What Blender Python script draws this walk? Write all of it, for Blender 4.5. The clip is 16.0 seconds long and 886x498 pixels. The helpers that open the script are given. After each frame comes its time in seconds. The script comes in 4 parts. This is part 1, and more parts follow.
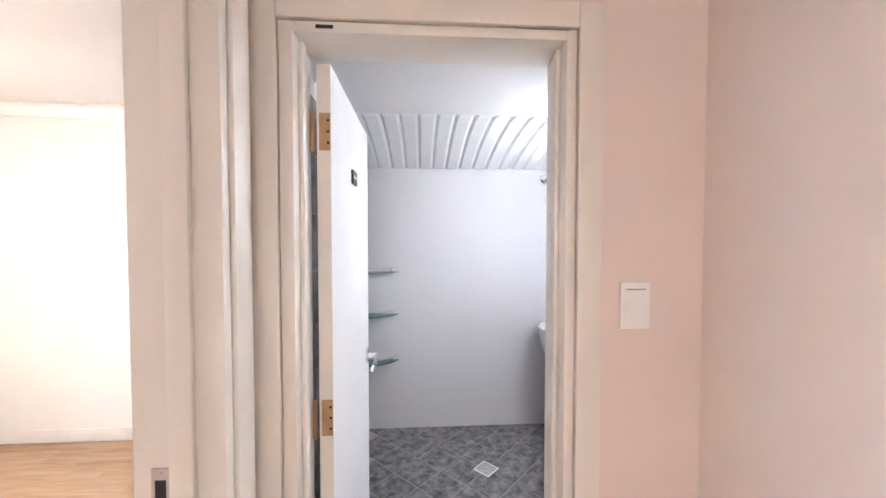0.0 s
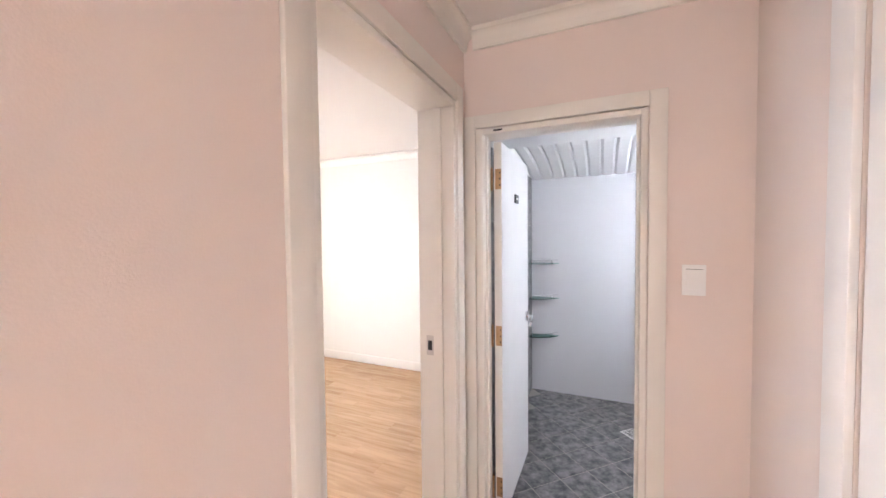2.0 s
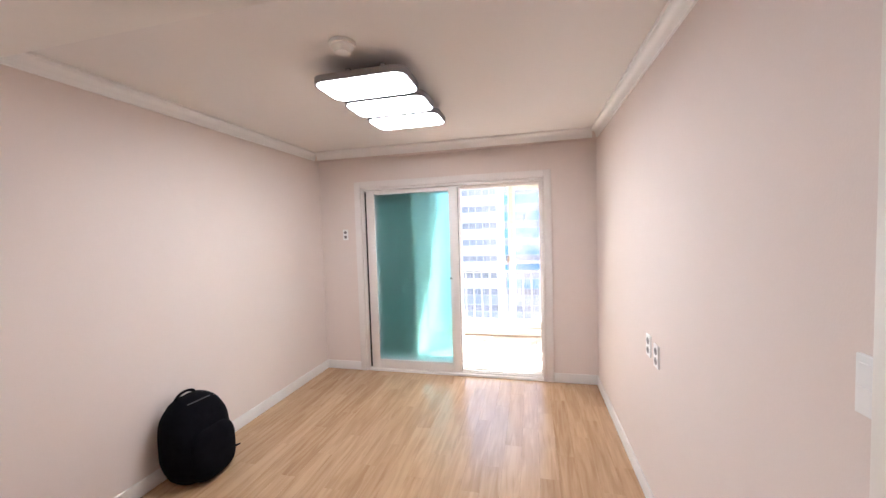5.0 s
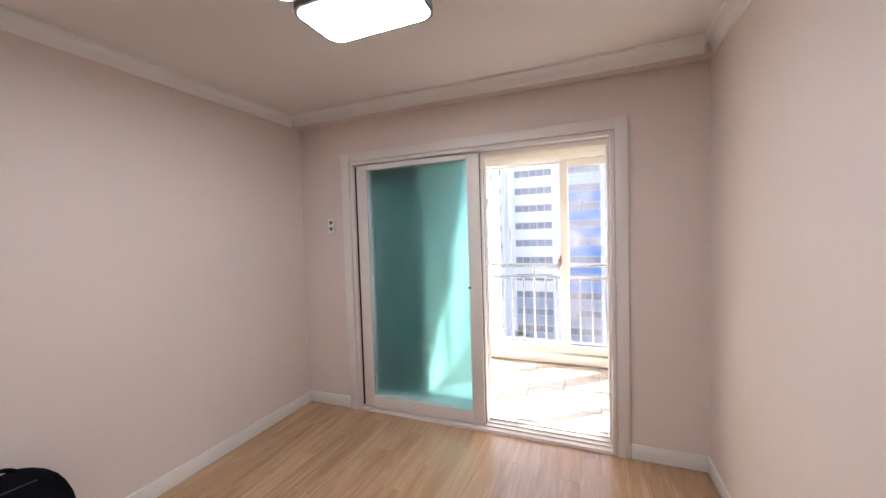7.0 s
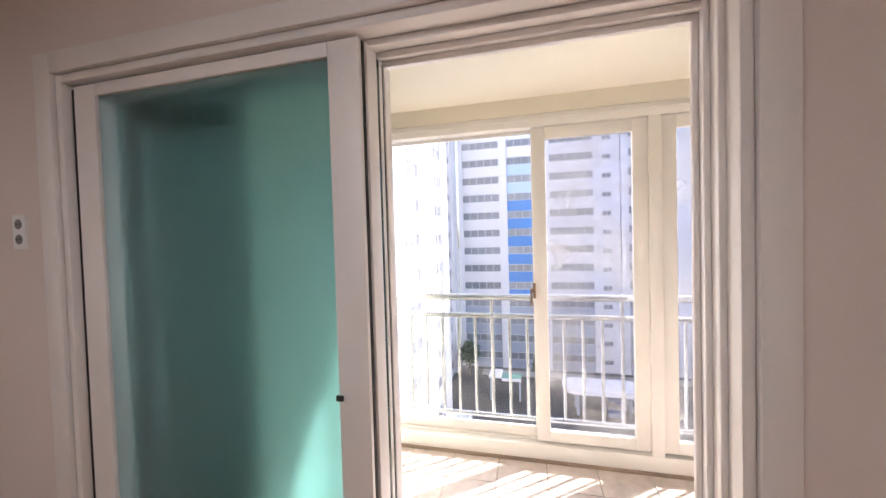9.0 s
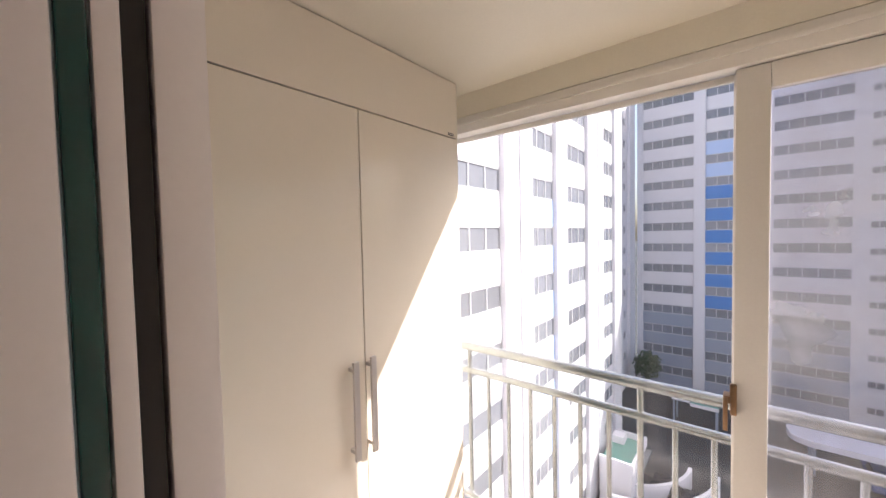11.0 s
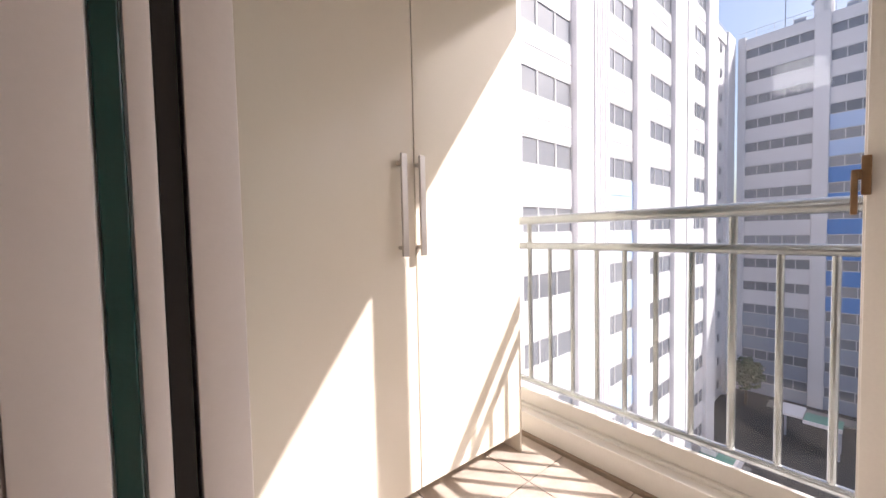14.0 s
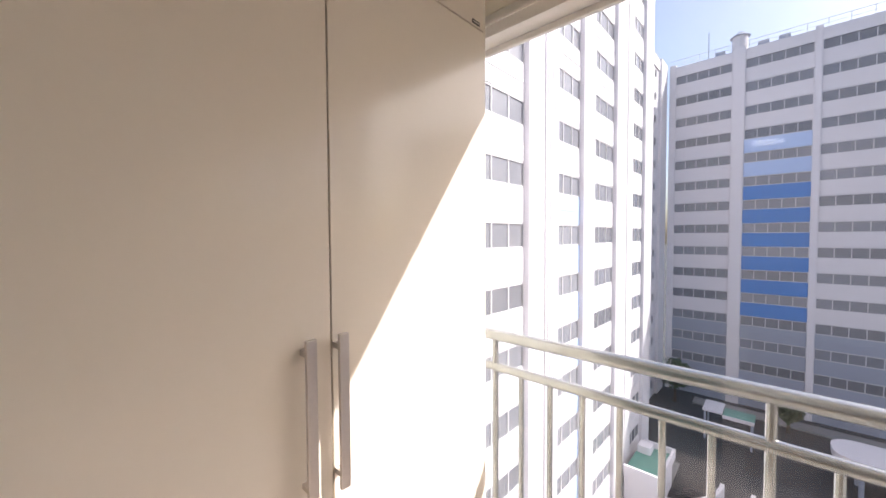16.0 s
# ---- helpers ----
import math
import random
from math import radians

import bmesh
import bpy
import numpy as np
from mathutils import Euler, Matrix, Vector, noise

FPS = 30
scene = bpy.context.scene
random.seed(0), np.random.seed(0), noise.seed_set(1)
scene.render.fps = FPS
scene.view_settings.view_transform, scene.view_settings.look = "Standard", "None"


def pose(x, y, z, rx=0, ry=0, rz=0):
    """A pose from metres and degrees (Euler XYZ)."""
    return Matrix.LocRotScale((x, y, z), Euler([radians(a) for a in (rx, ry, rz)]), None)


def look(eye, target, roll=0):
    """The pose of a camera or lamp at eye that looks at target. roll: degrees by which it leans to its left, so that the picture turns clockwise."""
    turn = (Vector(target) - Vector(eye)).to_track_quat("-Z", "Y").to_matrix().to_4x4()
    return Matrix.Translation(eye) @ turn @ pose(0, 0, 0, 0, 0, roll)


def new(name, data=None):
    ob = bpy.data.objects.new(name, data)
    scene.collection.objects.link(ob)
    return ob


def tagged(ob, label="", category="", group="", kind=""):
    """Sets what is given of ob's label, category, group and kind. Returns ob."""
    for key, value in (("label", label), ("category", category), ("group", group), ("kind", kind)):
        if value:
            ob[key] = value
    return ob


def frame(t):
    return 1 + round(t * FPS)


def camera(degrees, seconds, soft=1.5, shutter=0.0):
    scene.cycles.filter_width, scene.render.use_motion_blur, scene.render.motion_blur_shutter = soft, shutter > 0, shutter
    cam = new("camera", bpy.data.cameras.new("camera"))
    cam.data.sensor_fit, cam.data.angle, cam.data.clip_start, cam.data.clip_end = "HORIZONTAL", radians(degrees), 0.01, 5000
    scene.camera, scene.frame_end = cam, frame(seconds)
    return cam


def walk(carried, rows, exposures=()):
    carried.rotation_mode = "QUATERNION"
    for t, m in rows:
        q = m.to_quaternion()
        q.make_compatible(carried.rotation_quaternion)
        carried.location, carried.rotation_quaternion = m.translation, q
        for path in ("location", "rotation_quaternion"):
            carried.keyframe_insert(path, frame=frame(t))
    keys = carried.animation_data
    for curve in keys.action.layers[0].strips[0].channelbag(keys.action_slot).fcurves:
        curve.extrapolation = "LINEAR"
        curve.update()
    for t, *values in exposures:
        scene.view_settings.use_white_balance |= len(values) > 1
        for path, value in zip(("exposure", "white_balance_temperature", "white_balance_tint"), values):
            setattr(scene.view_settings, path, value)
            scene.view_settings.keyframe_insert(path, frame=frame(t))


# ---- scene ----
cam = camera(101.3, 16.0)
PATH = [
    (0, (1.474, 1.418, 1.489), (1.598, 3.413, 1.429), 0.0),
    (0.5, (1.515, 1.224, 1.506), (1.539, 3.222, 1.438), 0.0),
    (1, (1.647, 1.085, 1.496), (1.541, 3.081, 1.43), 0.0),
    (1.5, (1.729, 0.906, 1.511), (1.341, 2.866, 1.439), -0.2),
    (2, (1.692, 0.662, 1.497), (0.886, 2.491, 1.426), -0.6),
    (2.5, (1.665, 0.462, 1.473), (0.465, 2.06, 1.406), -0.8),
    (3, (1.653, 0.311, 1.454), (0.13, 1.606, 1.39), -0.9),
    (3.5, (1.661, 0.227, 1.463), (-0.123, 1.128, 1.388), -1.2),
    (4, (1.682, 0.218, 1.513), (-0.28, 0.592, 1.414), -1.3),
    (4.5, (1.7, 0.256, 1.54), (-0.287, 0.062, 1.43), -1.7),
    (7, (0.4, 0.239, 1.434), (-1.452, -0.51, 1.349), -1.8),
    (7.5, (-0.049, 0.113, 1.409), (-1.943, -0.527, 1.365), -1.4),
    (8, (-0.451, 0.022, 1.416), (-2.395, -0.447, 1.367), -1.7),
    (10.3, (-1.975, -0.082, 1.558), (-3.862, -0.739, 1.467), -0.9),
    (10.5, (-2.054, -0.087, 1.58), (-3.806, -1.049, 1.516), -1.4),
    (11, (-2.149, -0.023, 1.659), (-3.685, -1.302, 1.586), -1.2),
    (11.5, (-2.175, -0.023, 1.445), (-3.594, -1.431, 1.373), -1.3),
    (12, (-2.17, 0.002, 1.161), (-3.466, -1.519, 1.067), -1.7),
    (12.5, (-2.188, 0.073, 0.815), (-3.417, -1.501, 0.702), -1.1),
    (13, (-2.167, 0.121, 0.626), (-3.393, -1.452, 0.478), -1.1),
    (13.5, (-2.175, 0.071, 0.648), (-3.426, -1.484, 0.518), -1.2),
    (14, (-2.212, -0.018, 0.984), (-3.482, -1.561, 0.9), -1.2),
    (14.5, (-2.231, -0.072, 1.343), (-3.502, -1.615, 1.268), -0.9),
    (15, (-2.267, -0.152, 1.395), (-3.537, -1.695, 1.319), -0.9),
    (15.5, (-2.332, -0.265, 1.424), (-3.632, -1.783, 1.348), -0.7),
    (16, (-2.532, -0.334, 1.451), (-3.992, -1.699, 1.381), -0.3),
]
EXPOSURES = [(0, 4.95, 6250, 10), (2.0, 4.95, 6100, 9), (2.4, 4.7, 6000, 9), (2.7, 4.05, 5850, 8), (3.0, 3.4, 5750, 8), (3.5, 2.95, 5700, 10), (4.7, 3.15, 5850, 10), (7, 2.45, 6000, 12), (8.2, 2.35, 6100, 14), (10.3, 1.3, 6350, 15), (11, 1.15, 6450, 17), (12.5, 0.7, 6450, 18), (14.5, 0.85, 6450, 18), (16, 0.9, 6450, 18)]
walk(cam, [(t, look(e, g, r)) for t, e, g, r in PATH], EXPOSURES)

# ---- world, sun, exposure ----
world = bpy.data.worlds.new("sky")
scene.world = world
world.use_nodes = True
wn = world.node_tree.nodes
sky = wn.new("ShaderNodeTexSky")
sky.sky_type = "NISHITA"
sky.sun_disc = False
sky.dust_density = 3.5
sky.sun_elevation = radians(42)
SUN_DIR = Vector((0.82, -1.0, -1.156)).normalized()
sky.sun_rotation = math.atan2(-SUN_DIR.x, -SUN_DIR.y)
world.node_tree.links.new(sky.outputs[0], wn["Background"].inputs[0])
wn["Background"].inputs[1].default_value = 0.14
sun = new("sun", bpy.data.lights.new("sun", "SUN"))
sun.data.energy = 4.5
sun.data.angle = radians(0.5)
sun.data.color = (1.0, 0.95, 0.88)
sun.rotation_mode = "QUATERNION"
sun.rotation_quaternion = SUN_DIR.to_track_quat("-Z", "Y")


def fill_light(name, m, w, h, energy, color=(0.95, 0.97, 1.0)):
    ob = new(name, bpy.data.lights.new(name, "AREA"))
    ob.data.shape = "RECTANGLE"
    ob.data.size, ob.data.size_y, ob.data.energy, ob.data.color = w, h, energy, color
    ob.matrix_basis = m
    return ob


# added fill lamps for skylight, set in openings that the camera never faces
fill_light("fill_bedroom", look((-2.12, 2.2, 1.4), (0, 2.3, 1.2)), 1.7, 1.5, 0.75)
# the hall lamp's source is made up, only to brighten the hall
fill_light("fill_hall", look((1.6, -2.55, 1.5), (1.6, 2, 1.4)), 0.95, 1.6, 1.0, (1.0, 0.96, 0.93))

# ---- materials ----


def mat(name, color, rough=0.6, metal=0.0, var=0.06, scale=6.0, fine=90.0, bump=0.05, spec=0.5, stretch=(1, 1, 1), rand=0.0, island=False):
    m = bpy.data.materials.new(name)
    m.use_nodes = True
    n, l = m.node_tree.nodes, m.node_tree.links
    b = n["Principled BSDF"]
    tc = n.new("ShaderNodeTexCoord")
    mp = n.new("ShaderNodeMapping")
    mp.inputs["Scale"].default_value = stretch
    l.new(tc.outputs["Object"], mp.inputs[0])
    n1, n2 = n.new("ShaderNodeTexNoise"), n.new("ShaderNodeTexNoise")
    n1.inputs["Scale"].default_value, n1.inputs["Detail"].default_value = scale, 4
    n2.inputs["Scale"].default_value, n2.inputs["Detail"].default_value = fine, 3
    l.new(mp.outputs[0], n1.inputs[0])
    l.new(mp.outputs[0], n2.inputs[0])
    add = n.new("ShaderNodeMath")
    add.operation = "MULTIPLY_ADD"
    l.new(n2.outputs[0], add.inputs[0])
    add.inputs[1].default_value = 0.45
    l.new(n1.outputs[0], add.inputs[2])
    last = add.outputs[0]
    if rand:
        oi = n.new("ShaderNodeNewGeometry" if island else "ShaderNodeObjectInfo")
        r = n.new("ShaderNodeMath")
        r.operation = "MULTIPLY_ADD"
        l.new(oi.outputs["Random Per Island" if island else "Random"], r.inputs[0])
        r.inputs[1].default_value = rand
        l.new(last, r.inputs[2])
        last = r.outputs[0]
    ramp = n.new("ShaderNodeMapRange")
    ramp.inputs["From Min"].default_value, ramp.inputs["From Max"].default_value = 0.4, 1.05 + rand
    ramp.inputs["To Min"].default_value, ramp.inputs["To Max"].default_value = 1 - var, 1 + var
    l.new(last, ramp.inputs[0])
    mix = n.new("ShaderNodeVectorMath")
    mix.operation = "SCALE"
    mix.inputs[0].default_value = color
    l.new(ramp.outputs[0], mix.inputs["Scale"])
    l.new(mix.outputs[0], b.inputs["Base Color"])
    b.inputs["Roughness"].default_value, b.inputs["Metallic"].default_value = rough, metal
    b.inputs["Specular IOR Level"].default_value = spec
    if bump:
        bp = n.new("ShaderNodeBump")
        bp.inputs["Strength"].default_value, bp.inputs["Distance"].default_value = bump, 0.01
        l.new(n2.outputs[0], bp.inputs["Height"])
        l.new(bp.outputs[0], b.inputs["Normal"])
    return m


def glass_mat(name, color, rough):
    m = bpy.data.materials.new(name)
    m.use_nodes = True
    b = m.node_tree.nodes["Principled BSDF"]
    b.inputs["Base Color"].default_value = (*color, 1)
    b.inputs["Roughness"].default_value = rough
    b.inputs["Transmission Weight"].default_value = 1.0
    b.inputs["IOR"].default_value = 1.45 if rough < 0.1 else 1.25
    return m


def clear_mat(name, tint=(0.97, 0.985, 0.98), gloss=0.10, haze=0.0):
    """Thin clear pane: mostly see-through, some mirror gloss, a little dust."""
    m = bpy.data.materials.new(name)
    m.use_nodes = True
    n, l = m.node_tree.nodes, m.node_tree.links
    n.remove(n["Principled BSDF"])
    tr, gl, mx, df, mx2 = (n.new("ShaderNode" + k) for k in ("BsdfTransparent", "BsdfGlossy", "MixShader", "BsdfDiffuse", "MixShader"))
    tr.inputs[0].default_value = (*tint, 1)
    gl.inputs["Roughness"].default_value = 0.02
    lw, pw = n.new("ShaderNodeLayerWeight"), n.new("ShaderNodeMath")
    lw.inputs[0].default_value = 0.5
    pw.operation = "POWER"
    pw.inputs[1].default_value = 4.0
    sc_ = n.new("ShaderNodeMath")
    sc_.operation = "MULTIPLY_ADD"
    sc_.inputs[1].default_value, sc_.inputs[2].default_value = 0.5, 0.03
    l.new(lw.outputs["Facing"], pw.inputs[0])
    l.new(pw.outputs[0], sc_.inputs[0])
    l.new(sc_.outputs[0], mx.inputs[0])
    l.new(tr.outputs[0], mx.inputs[1])
    l.new(gl.outputs[0], mx.inputs[2])
    noi = n.new("ShaderNodeTexNoise")
    noi.inputs["Scale"].default_value, noi.inputs["Detail"].default_value = 3.5, 6
    tc = n.new("ShaderNodeTexCoord")
    l.new(tc.outputs["Object"], noi.inputs[0])
    rg = n.new("ShaderNodeMapRange")
    rg.inputs["From Min"].default_value, rg.inputs["From Max"].default_value = 0.35, 0.75
    rg.inputs["To Max"].default_value = haze * 2
    l.new(noi.outputs[0], rg.inputs[0])
    df.inputs[0].default_value = (0.85, 0.85, 0.86, 1)
    l.new(rg.outputs[0], mx2.inputs[0])
    l.new(mx.outputs[0], mx2.inputs[1])
    l.new(df.outputs[0], mx2.inputs[2])
    l.new(mx2.outputs[0], n["Material Output"].inputs[0])
    return m


def glow(name, color, strength):
    m = bpy.data.materials.new(name)
    m.use_nodes = True
    b = m.node_tree.nodes["Principled BSDF"]
    b.inputs["Base Color"].default_value = (0.85, 0.85, 0.85, 1)
    b.inputs["Emission Color"].default_value = (*color, 1)
    b.inputs["Emission Strength"].default_value = strength
    return m


def wood_mat(name, dark, light, rough=0.32):
    m = mat(name, light, rough, 0, 0.1, bump=0.02)
    n, l = m.node_tree.nodes, m.node_tree.links
    b = n["Principled BSDF"]
    tc, mp, oi = n.new("ShaderNodeTexCoord"), n.new("ShaderNodeMapping"), n.new("ShaderNodeObjectInfo")
    mp.inputs["Scale"].default_value = (1.2, 14, 1)
    sh = n.new("ShaderNodeVectorMath")
    sh.operation = "MULTIPLY_ADD"
    sh.inputs[1].default_value, sh.inputs[2].default_value = (37, 19, 5), (0, 0, 0)
    l.new(oi.outputs["Random"], sh.inputs[0])
    l.new(tc.outputs["Object"], mp.inputs[0])
    ad = n.new("ShaderNodeVectorMath")
    l.new(mp.outputs[0], ad.inputs[0])
    l.new(sh.outputs[0], ad.inputs[1])
    nz = n.new("ShaderNodeTexNoise")
    nz.inputs["Scale"].default_value, nz.inputs["Detail"].default_value, nz.inputs["Distortion"].default_value = 2.2, 6, 0.8
    l.new(ad.outputs[0], nz.inputs[0])
    a2 = n.new("ShaderNodeMath")
    a2.operation = "MULTIPLY_ADD"
    l.new(oi.outputs["Random"], a2.inputs[0])
    a2.inputs[1].default_value = 0.22
    l.new(nz.outputs[0], a2.inputs[2])
    cr = n.new("ShaderNodeValToRGB")
    cr.color_ramp.elements[0].position, cr.color_ramp.elements[0].color = 0.34, (*dark, 1)
    cr.color_ramp.elements[1].position, cr.color_ramp.elements[1].color = 0.80, (*light, 1)
    l.new(a2.outputs[0], cr.inputs[0])
    l.new(cr.outputs[0], b.inputs["Base Color"])
    return m


def marble_tile(name, c1, c2, rough, scale, bump=0.03):
    m = mat(name, c1, rough, 0, 0.05, bump=bump)
    n, l = m.node_tree.nodes, m.node_tree.links
    tc, nz, cr, oi, ad = (n.new("ShaderNode" + k) for k in ("TexCoord", "TexNoise", "ValToRGB", "ObjectInfo", "VectorMath"))
    nz.inputs["Scale"].default_value, nz.inputs["Detail"].default_value, nz.inputs["Roughness"].default_value = scale, 8, 0.65
    l.new(tc.outputs["Object"], ad.inputs[0])
    l.new(oi.outputs["Location"], ad.inputs[1])
    l.new(ad.outputs[0], nz.inputs[0])
    cr.color_ramp.elements[0].position, cr.color_ramp.elements[0].color = 0.36, (*c1, 1)
    cr.color_ramp.elements[1].position, cr.color_ramp.elements[1].color = 0.66, (*c2, 1)
    l.new(nz.outputs[0], cr.inputs[0])
    l.new(cr.outputs[0], n["Principled BSDF"].inputs["Base Color"])
    return m


WALLPAPER = mat("wallpaper", (0.77, 0.675, 0.628), 0.75, 0, 0.025, 1.5, 260, 0.06, 0.25, stretch=(1, 1, 0.5))
PEACH = mat("hall_wallpaper", (0.81, 0.695, 0.65), 0.75, 0, 0.025, 1.5, 260, 0.06, 0.25)
CEIL = mat("ceiling_paper", (0.80, 0.76, 0.73), 0.85, 0, 0.02, 1.2, 200, 0.08, 0.2)
PALE = mat("bedroom_paper", (0.80, 0.79, 0.765), 0.8, 0, 0.02, 1.5, 240, 0.1, 0.25)
TRIM = mat("cream_trim", (0.80, 0.755, 0.70), 0.4, 0, 0.03, 4, 140, 0.03)
WHITE = mat("white_trim", (0.80, 0.77, 0.75), 0.4, 0, 0.03, 4, 140, 0.03)
VINYL = mat("window_vinyl", (0.80, 0.75, 0.72), 0.35, 0, 0.03, 3, 120, 0.02)
BVINYL = mat("balcony_vinyl", (0.80, 0.77, 0.725), 0.35, 0, 0.05, 3, 120, 0.02)
DARK = mat("dark_gasket", (0.010, 0.0075, 0.0065), 0.7, 0, 0.1)
BLACK = mat("black_fabric", (0.005, 0.005, 0.007), 0.9, 0, 0.3, 20, 400, 0.3, 0.06)
BLACKP = mat("black_plastic", (0.02, 0.02, 0.022), 0.35)
PAINT = mat("balcony_paint", (0.80, 0.755, 0.645), 0.7, 0, 0.04, 1.3, 120, 0.1)
LACQ = mat("cabinet_lacquer", (0.83, 0.765, 0.655), 0.16, 0, 0.015, 1.0, 60, 0.008)
STEEL = mat("brushed_steel", (0.62, 0.58, 0.55), 0.32, 1.0, 0.08, 10, 200, 0.02)
CHROME = mat("chrome", (0.75, 0.75, 0.77), 0.08, 1.0, 0.03, bump=0)
BRASS = mat("aged_brass", (0.48, 0.30, 0.17), 0.35, 1.0, 0.2, 30)
BRONZE = mat("bronze_latch", (0.30, 0.19, 0.11), 0.4, 0.8, 0.2, 30)
RAILM = mat("railing_steel", (0.50, 0.51, 0.51), 0.22, 0.85, 0.10, 12, 60, 0.02)
WOOD = wood_mat("laminate_oak", (0.375, 0.225, 0.12), (0.54, 0.36, 0.215), 0.24)
GROOVE = mat("floor_underlay", (0.16, 0.09, 0.05), 0.8)
BTILE = marble_tile("balcony_tile", (0.46, 0.39, 0.335), (0.64, 0.56, 0.49), 0.35, 7)
GROUT = mat("grout", (0.33, 0.25, 0.19), 0.9, 0, 0.15, 12)
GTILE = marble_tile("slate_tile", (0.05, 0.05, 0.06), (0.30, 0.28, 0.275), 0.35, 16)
GGROUT = mat("pale_grout", (0.42, 0.38, 0.35), 0.9, 0, 0.15, 12)
WTILE = mat("white_wall_tile", (0.80, 0.80, 0.82), 0.18, 0, 0.02, 3, 60, 0.01, rand=0.3)
WGROUT = mat("white_grout", (0.58, 0.57, 0.58), 0.9)
BDOOR = mat("bath_door_paint", (0.78, 0.77, 0.78), 0.45, 0, 0.04, 5, 120, 0.05)
BCEIL = mat("bath_ceiling_plastic", (0.80, 0.80, 0.81), 0.3, 0, 0.02, 3, 50, 0.01)
FROST = glass_mat("frosted_teal_glass", (0.80, 0.94, 0.955), 0.30)
GREENG = glass_mat("green_glass", (0.86, 0.97, 0.96), 0.03)
SHELFG = glass_mat("shelf_glass", (0.25, 0.55, 0.46), 0.02)
CLEAR = clear_mat("window_glass", haze=0.02)
TEAL = clear_mat("teal_float_glass", (0.71, 0.83, 0.84), haze=0.0)
DUSTY = clear_mat("dusty_glass", (0.86, 0.87, 0.90), haze=0.16)
LED = glow("led_panel", (1.0, 0.985, 0.96), 3.4)
LEDB = glow("led_panel_dim", (1.0, 0.985, 0.96), 0.33)
LEDR = mat("lamp_rim", (0.30, 0.30, 0.315), 0.4, 0.5)
PLATE = mat("switch_plastic", (0.88, 0.87, 0.86), 0.3, 0, 0.015, 4, 140, 0.01)
SOCK = mat("socket_grey", (0.20, 0.19, 0.19), 0.5)
CROWN = mat("crown_paint", (0.87, 0.85, 0.83), 0.35, 0, 0.02, 4, 140, 0.03)
CONCW = mat("white_facade", (0.66, 0.65, 0.68), 0.85, 0, 0.05, 0.15, 2.0, 0.05, stretch=(1, 1, 0.4))
CONCB = mat("blue_facade", (0.10, 0.24, 0.55), 0.85, 0, 0.06, 0.2, 2.0, 0.05)
CONCL = mat("pale_blue_facade", (0.42, 0.54, 0.77), 0.85, 0, 0.05, 0.2, 2.0, 0.05)
# plain grey of roof parts and posts; also shade painted on the low storeys
CONCG = mat("grey_and_storey_shade", (0.30, 0.34, 0.42), 0.85, 0, 0.08, 0.2, 2.0, 0.05)
WPANE = mat("facade_window", (0.20, 0.21, 0.24), 0.15, 0, 0.35, 0.8, 6, 0, rand=0.8)
WFRM = mat("facade_window_frame", (0.55, 0.55, 0.57), 0.5)
ASPH = mat("asphalt", (0.055, 0.058, 0.062), 0.9, 0, 0.25, 0.08, 0.5, 0.0)
PAVE = mat("pavement_concrete", (0.24, 0.24, 0.24), 0.9, 0, 0.12, 0.5, 8, 0.1)
LEAF = mat("leaves", (0.05, 0.085, 0.04), 0.7, 0, 0.5, 3, 20, 0, rand=0.6, island=True)
BARK = mat("bark", (0.10, 0.08, 0.06), 0.9, 0, 0.2)

# ---- building helpers ----


def boxes(*bs, bevel=0.0):
    bm = bmesh.new()
    for x0, x1, y0, y1, z0, z1 in bs:
        v = [bm.verts.new(p) for p in ((x0, y0, z0), (x1, y0, z0), (x1, y1, z0), (x0, y1, z0), (x0, y0, z1), (x1, y0, z1), (x1, y1, z1), (x0, y1, z1))]
        for f in ((3, 2, 1, 0), (4, 5, 6, 7), (0, 1, 5, 4), (1, 2, 6, 5), (2, 3, 7, 6), (3, 0, 4, 7)):
            bm.faces.new([v[i] for i in f])
    bmesh.ops.recalc_face_normals(bm, faces=bm.faces)
    if bevel:
        bmesh.ops.bevel(bm, geom=list(bm.edges), offset=bevel, segments=2, affect="EDGES", profile=0.5)
    return bm


def tube(bm, a, b, r, seg=12, r2=None):
    a, b = Vector(a), Vector(b)
    d = b - a
    m = Matrix.Translation((a + b) / 2) @ d.to_track_quat("Z", "Y").to_matrix().to_4x4()
    bmesh.ops.create_cone(bm, cap_ends=True, segments=seg, radius1=r, radius2=r if r2 is None else r2, depth=d.length, matrix=m)
    return bm


def tubes(*ts, seg=12):
    bm = bmesh.new()
    for a, b, r in ts:
        tube(bm, a, b, r, seg)
    return bm


def rounded(x0, x1, y0, y1, z0, z1, r, seg=6):
    """A slab with rounded corners in plan."""
    bm = bmesh.new()
    pts = []
    for cx, cy, a0 in ((x1 - r, y1 - r, 0), (x0 + r, y1 - r, 90), (x0 + r, y0 + r, 180), (x1 - r, y0 + r, 270)):
        for i in range(seg + 1):
            a = radians(a0 + 90 * i / seg)
            pts.append((cx + r * math.cos(a), cy + r * math.sin(a)))
    lo = [bm.verts.new((x, y, z0)) for x, y in pts]
    hi = [bm.verts.new((x, y, z1)) for x, y in pts]
    bm.faces.new(lo[::-1])
    bm.faces.new(hi)
    for i in range(len(pts)):
        j = (i + 1) % len(pts)
        bm.faces.new((lo[i], lo[j], hi[j], hi[i]))
    return bm


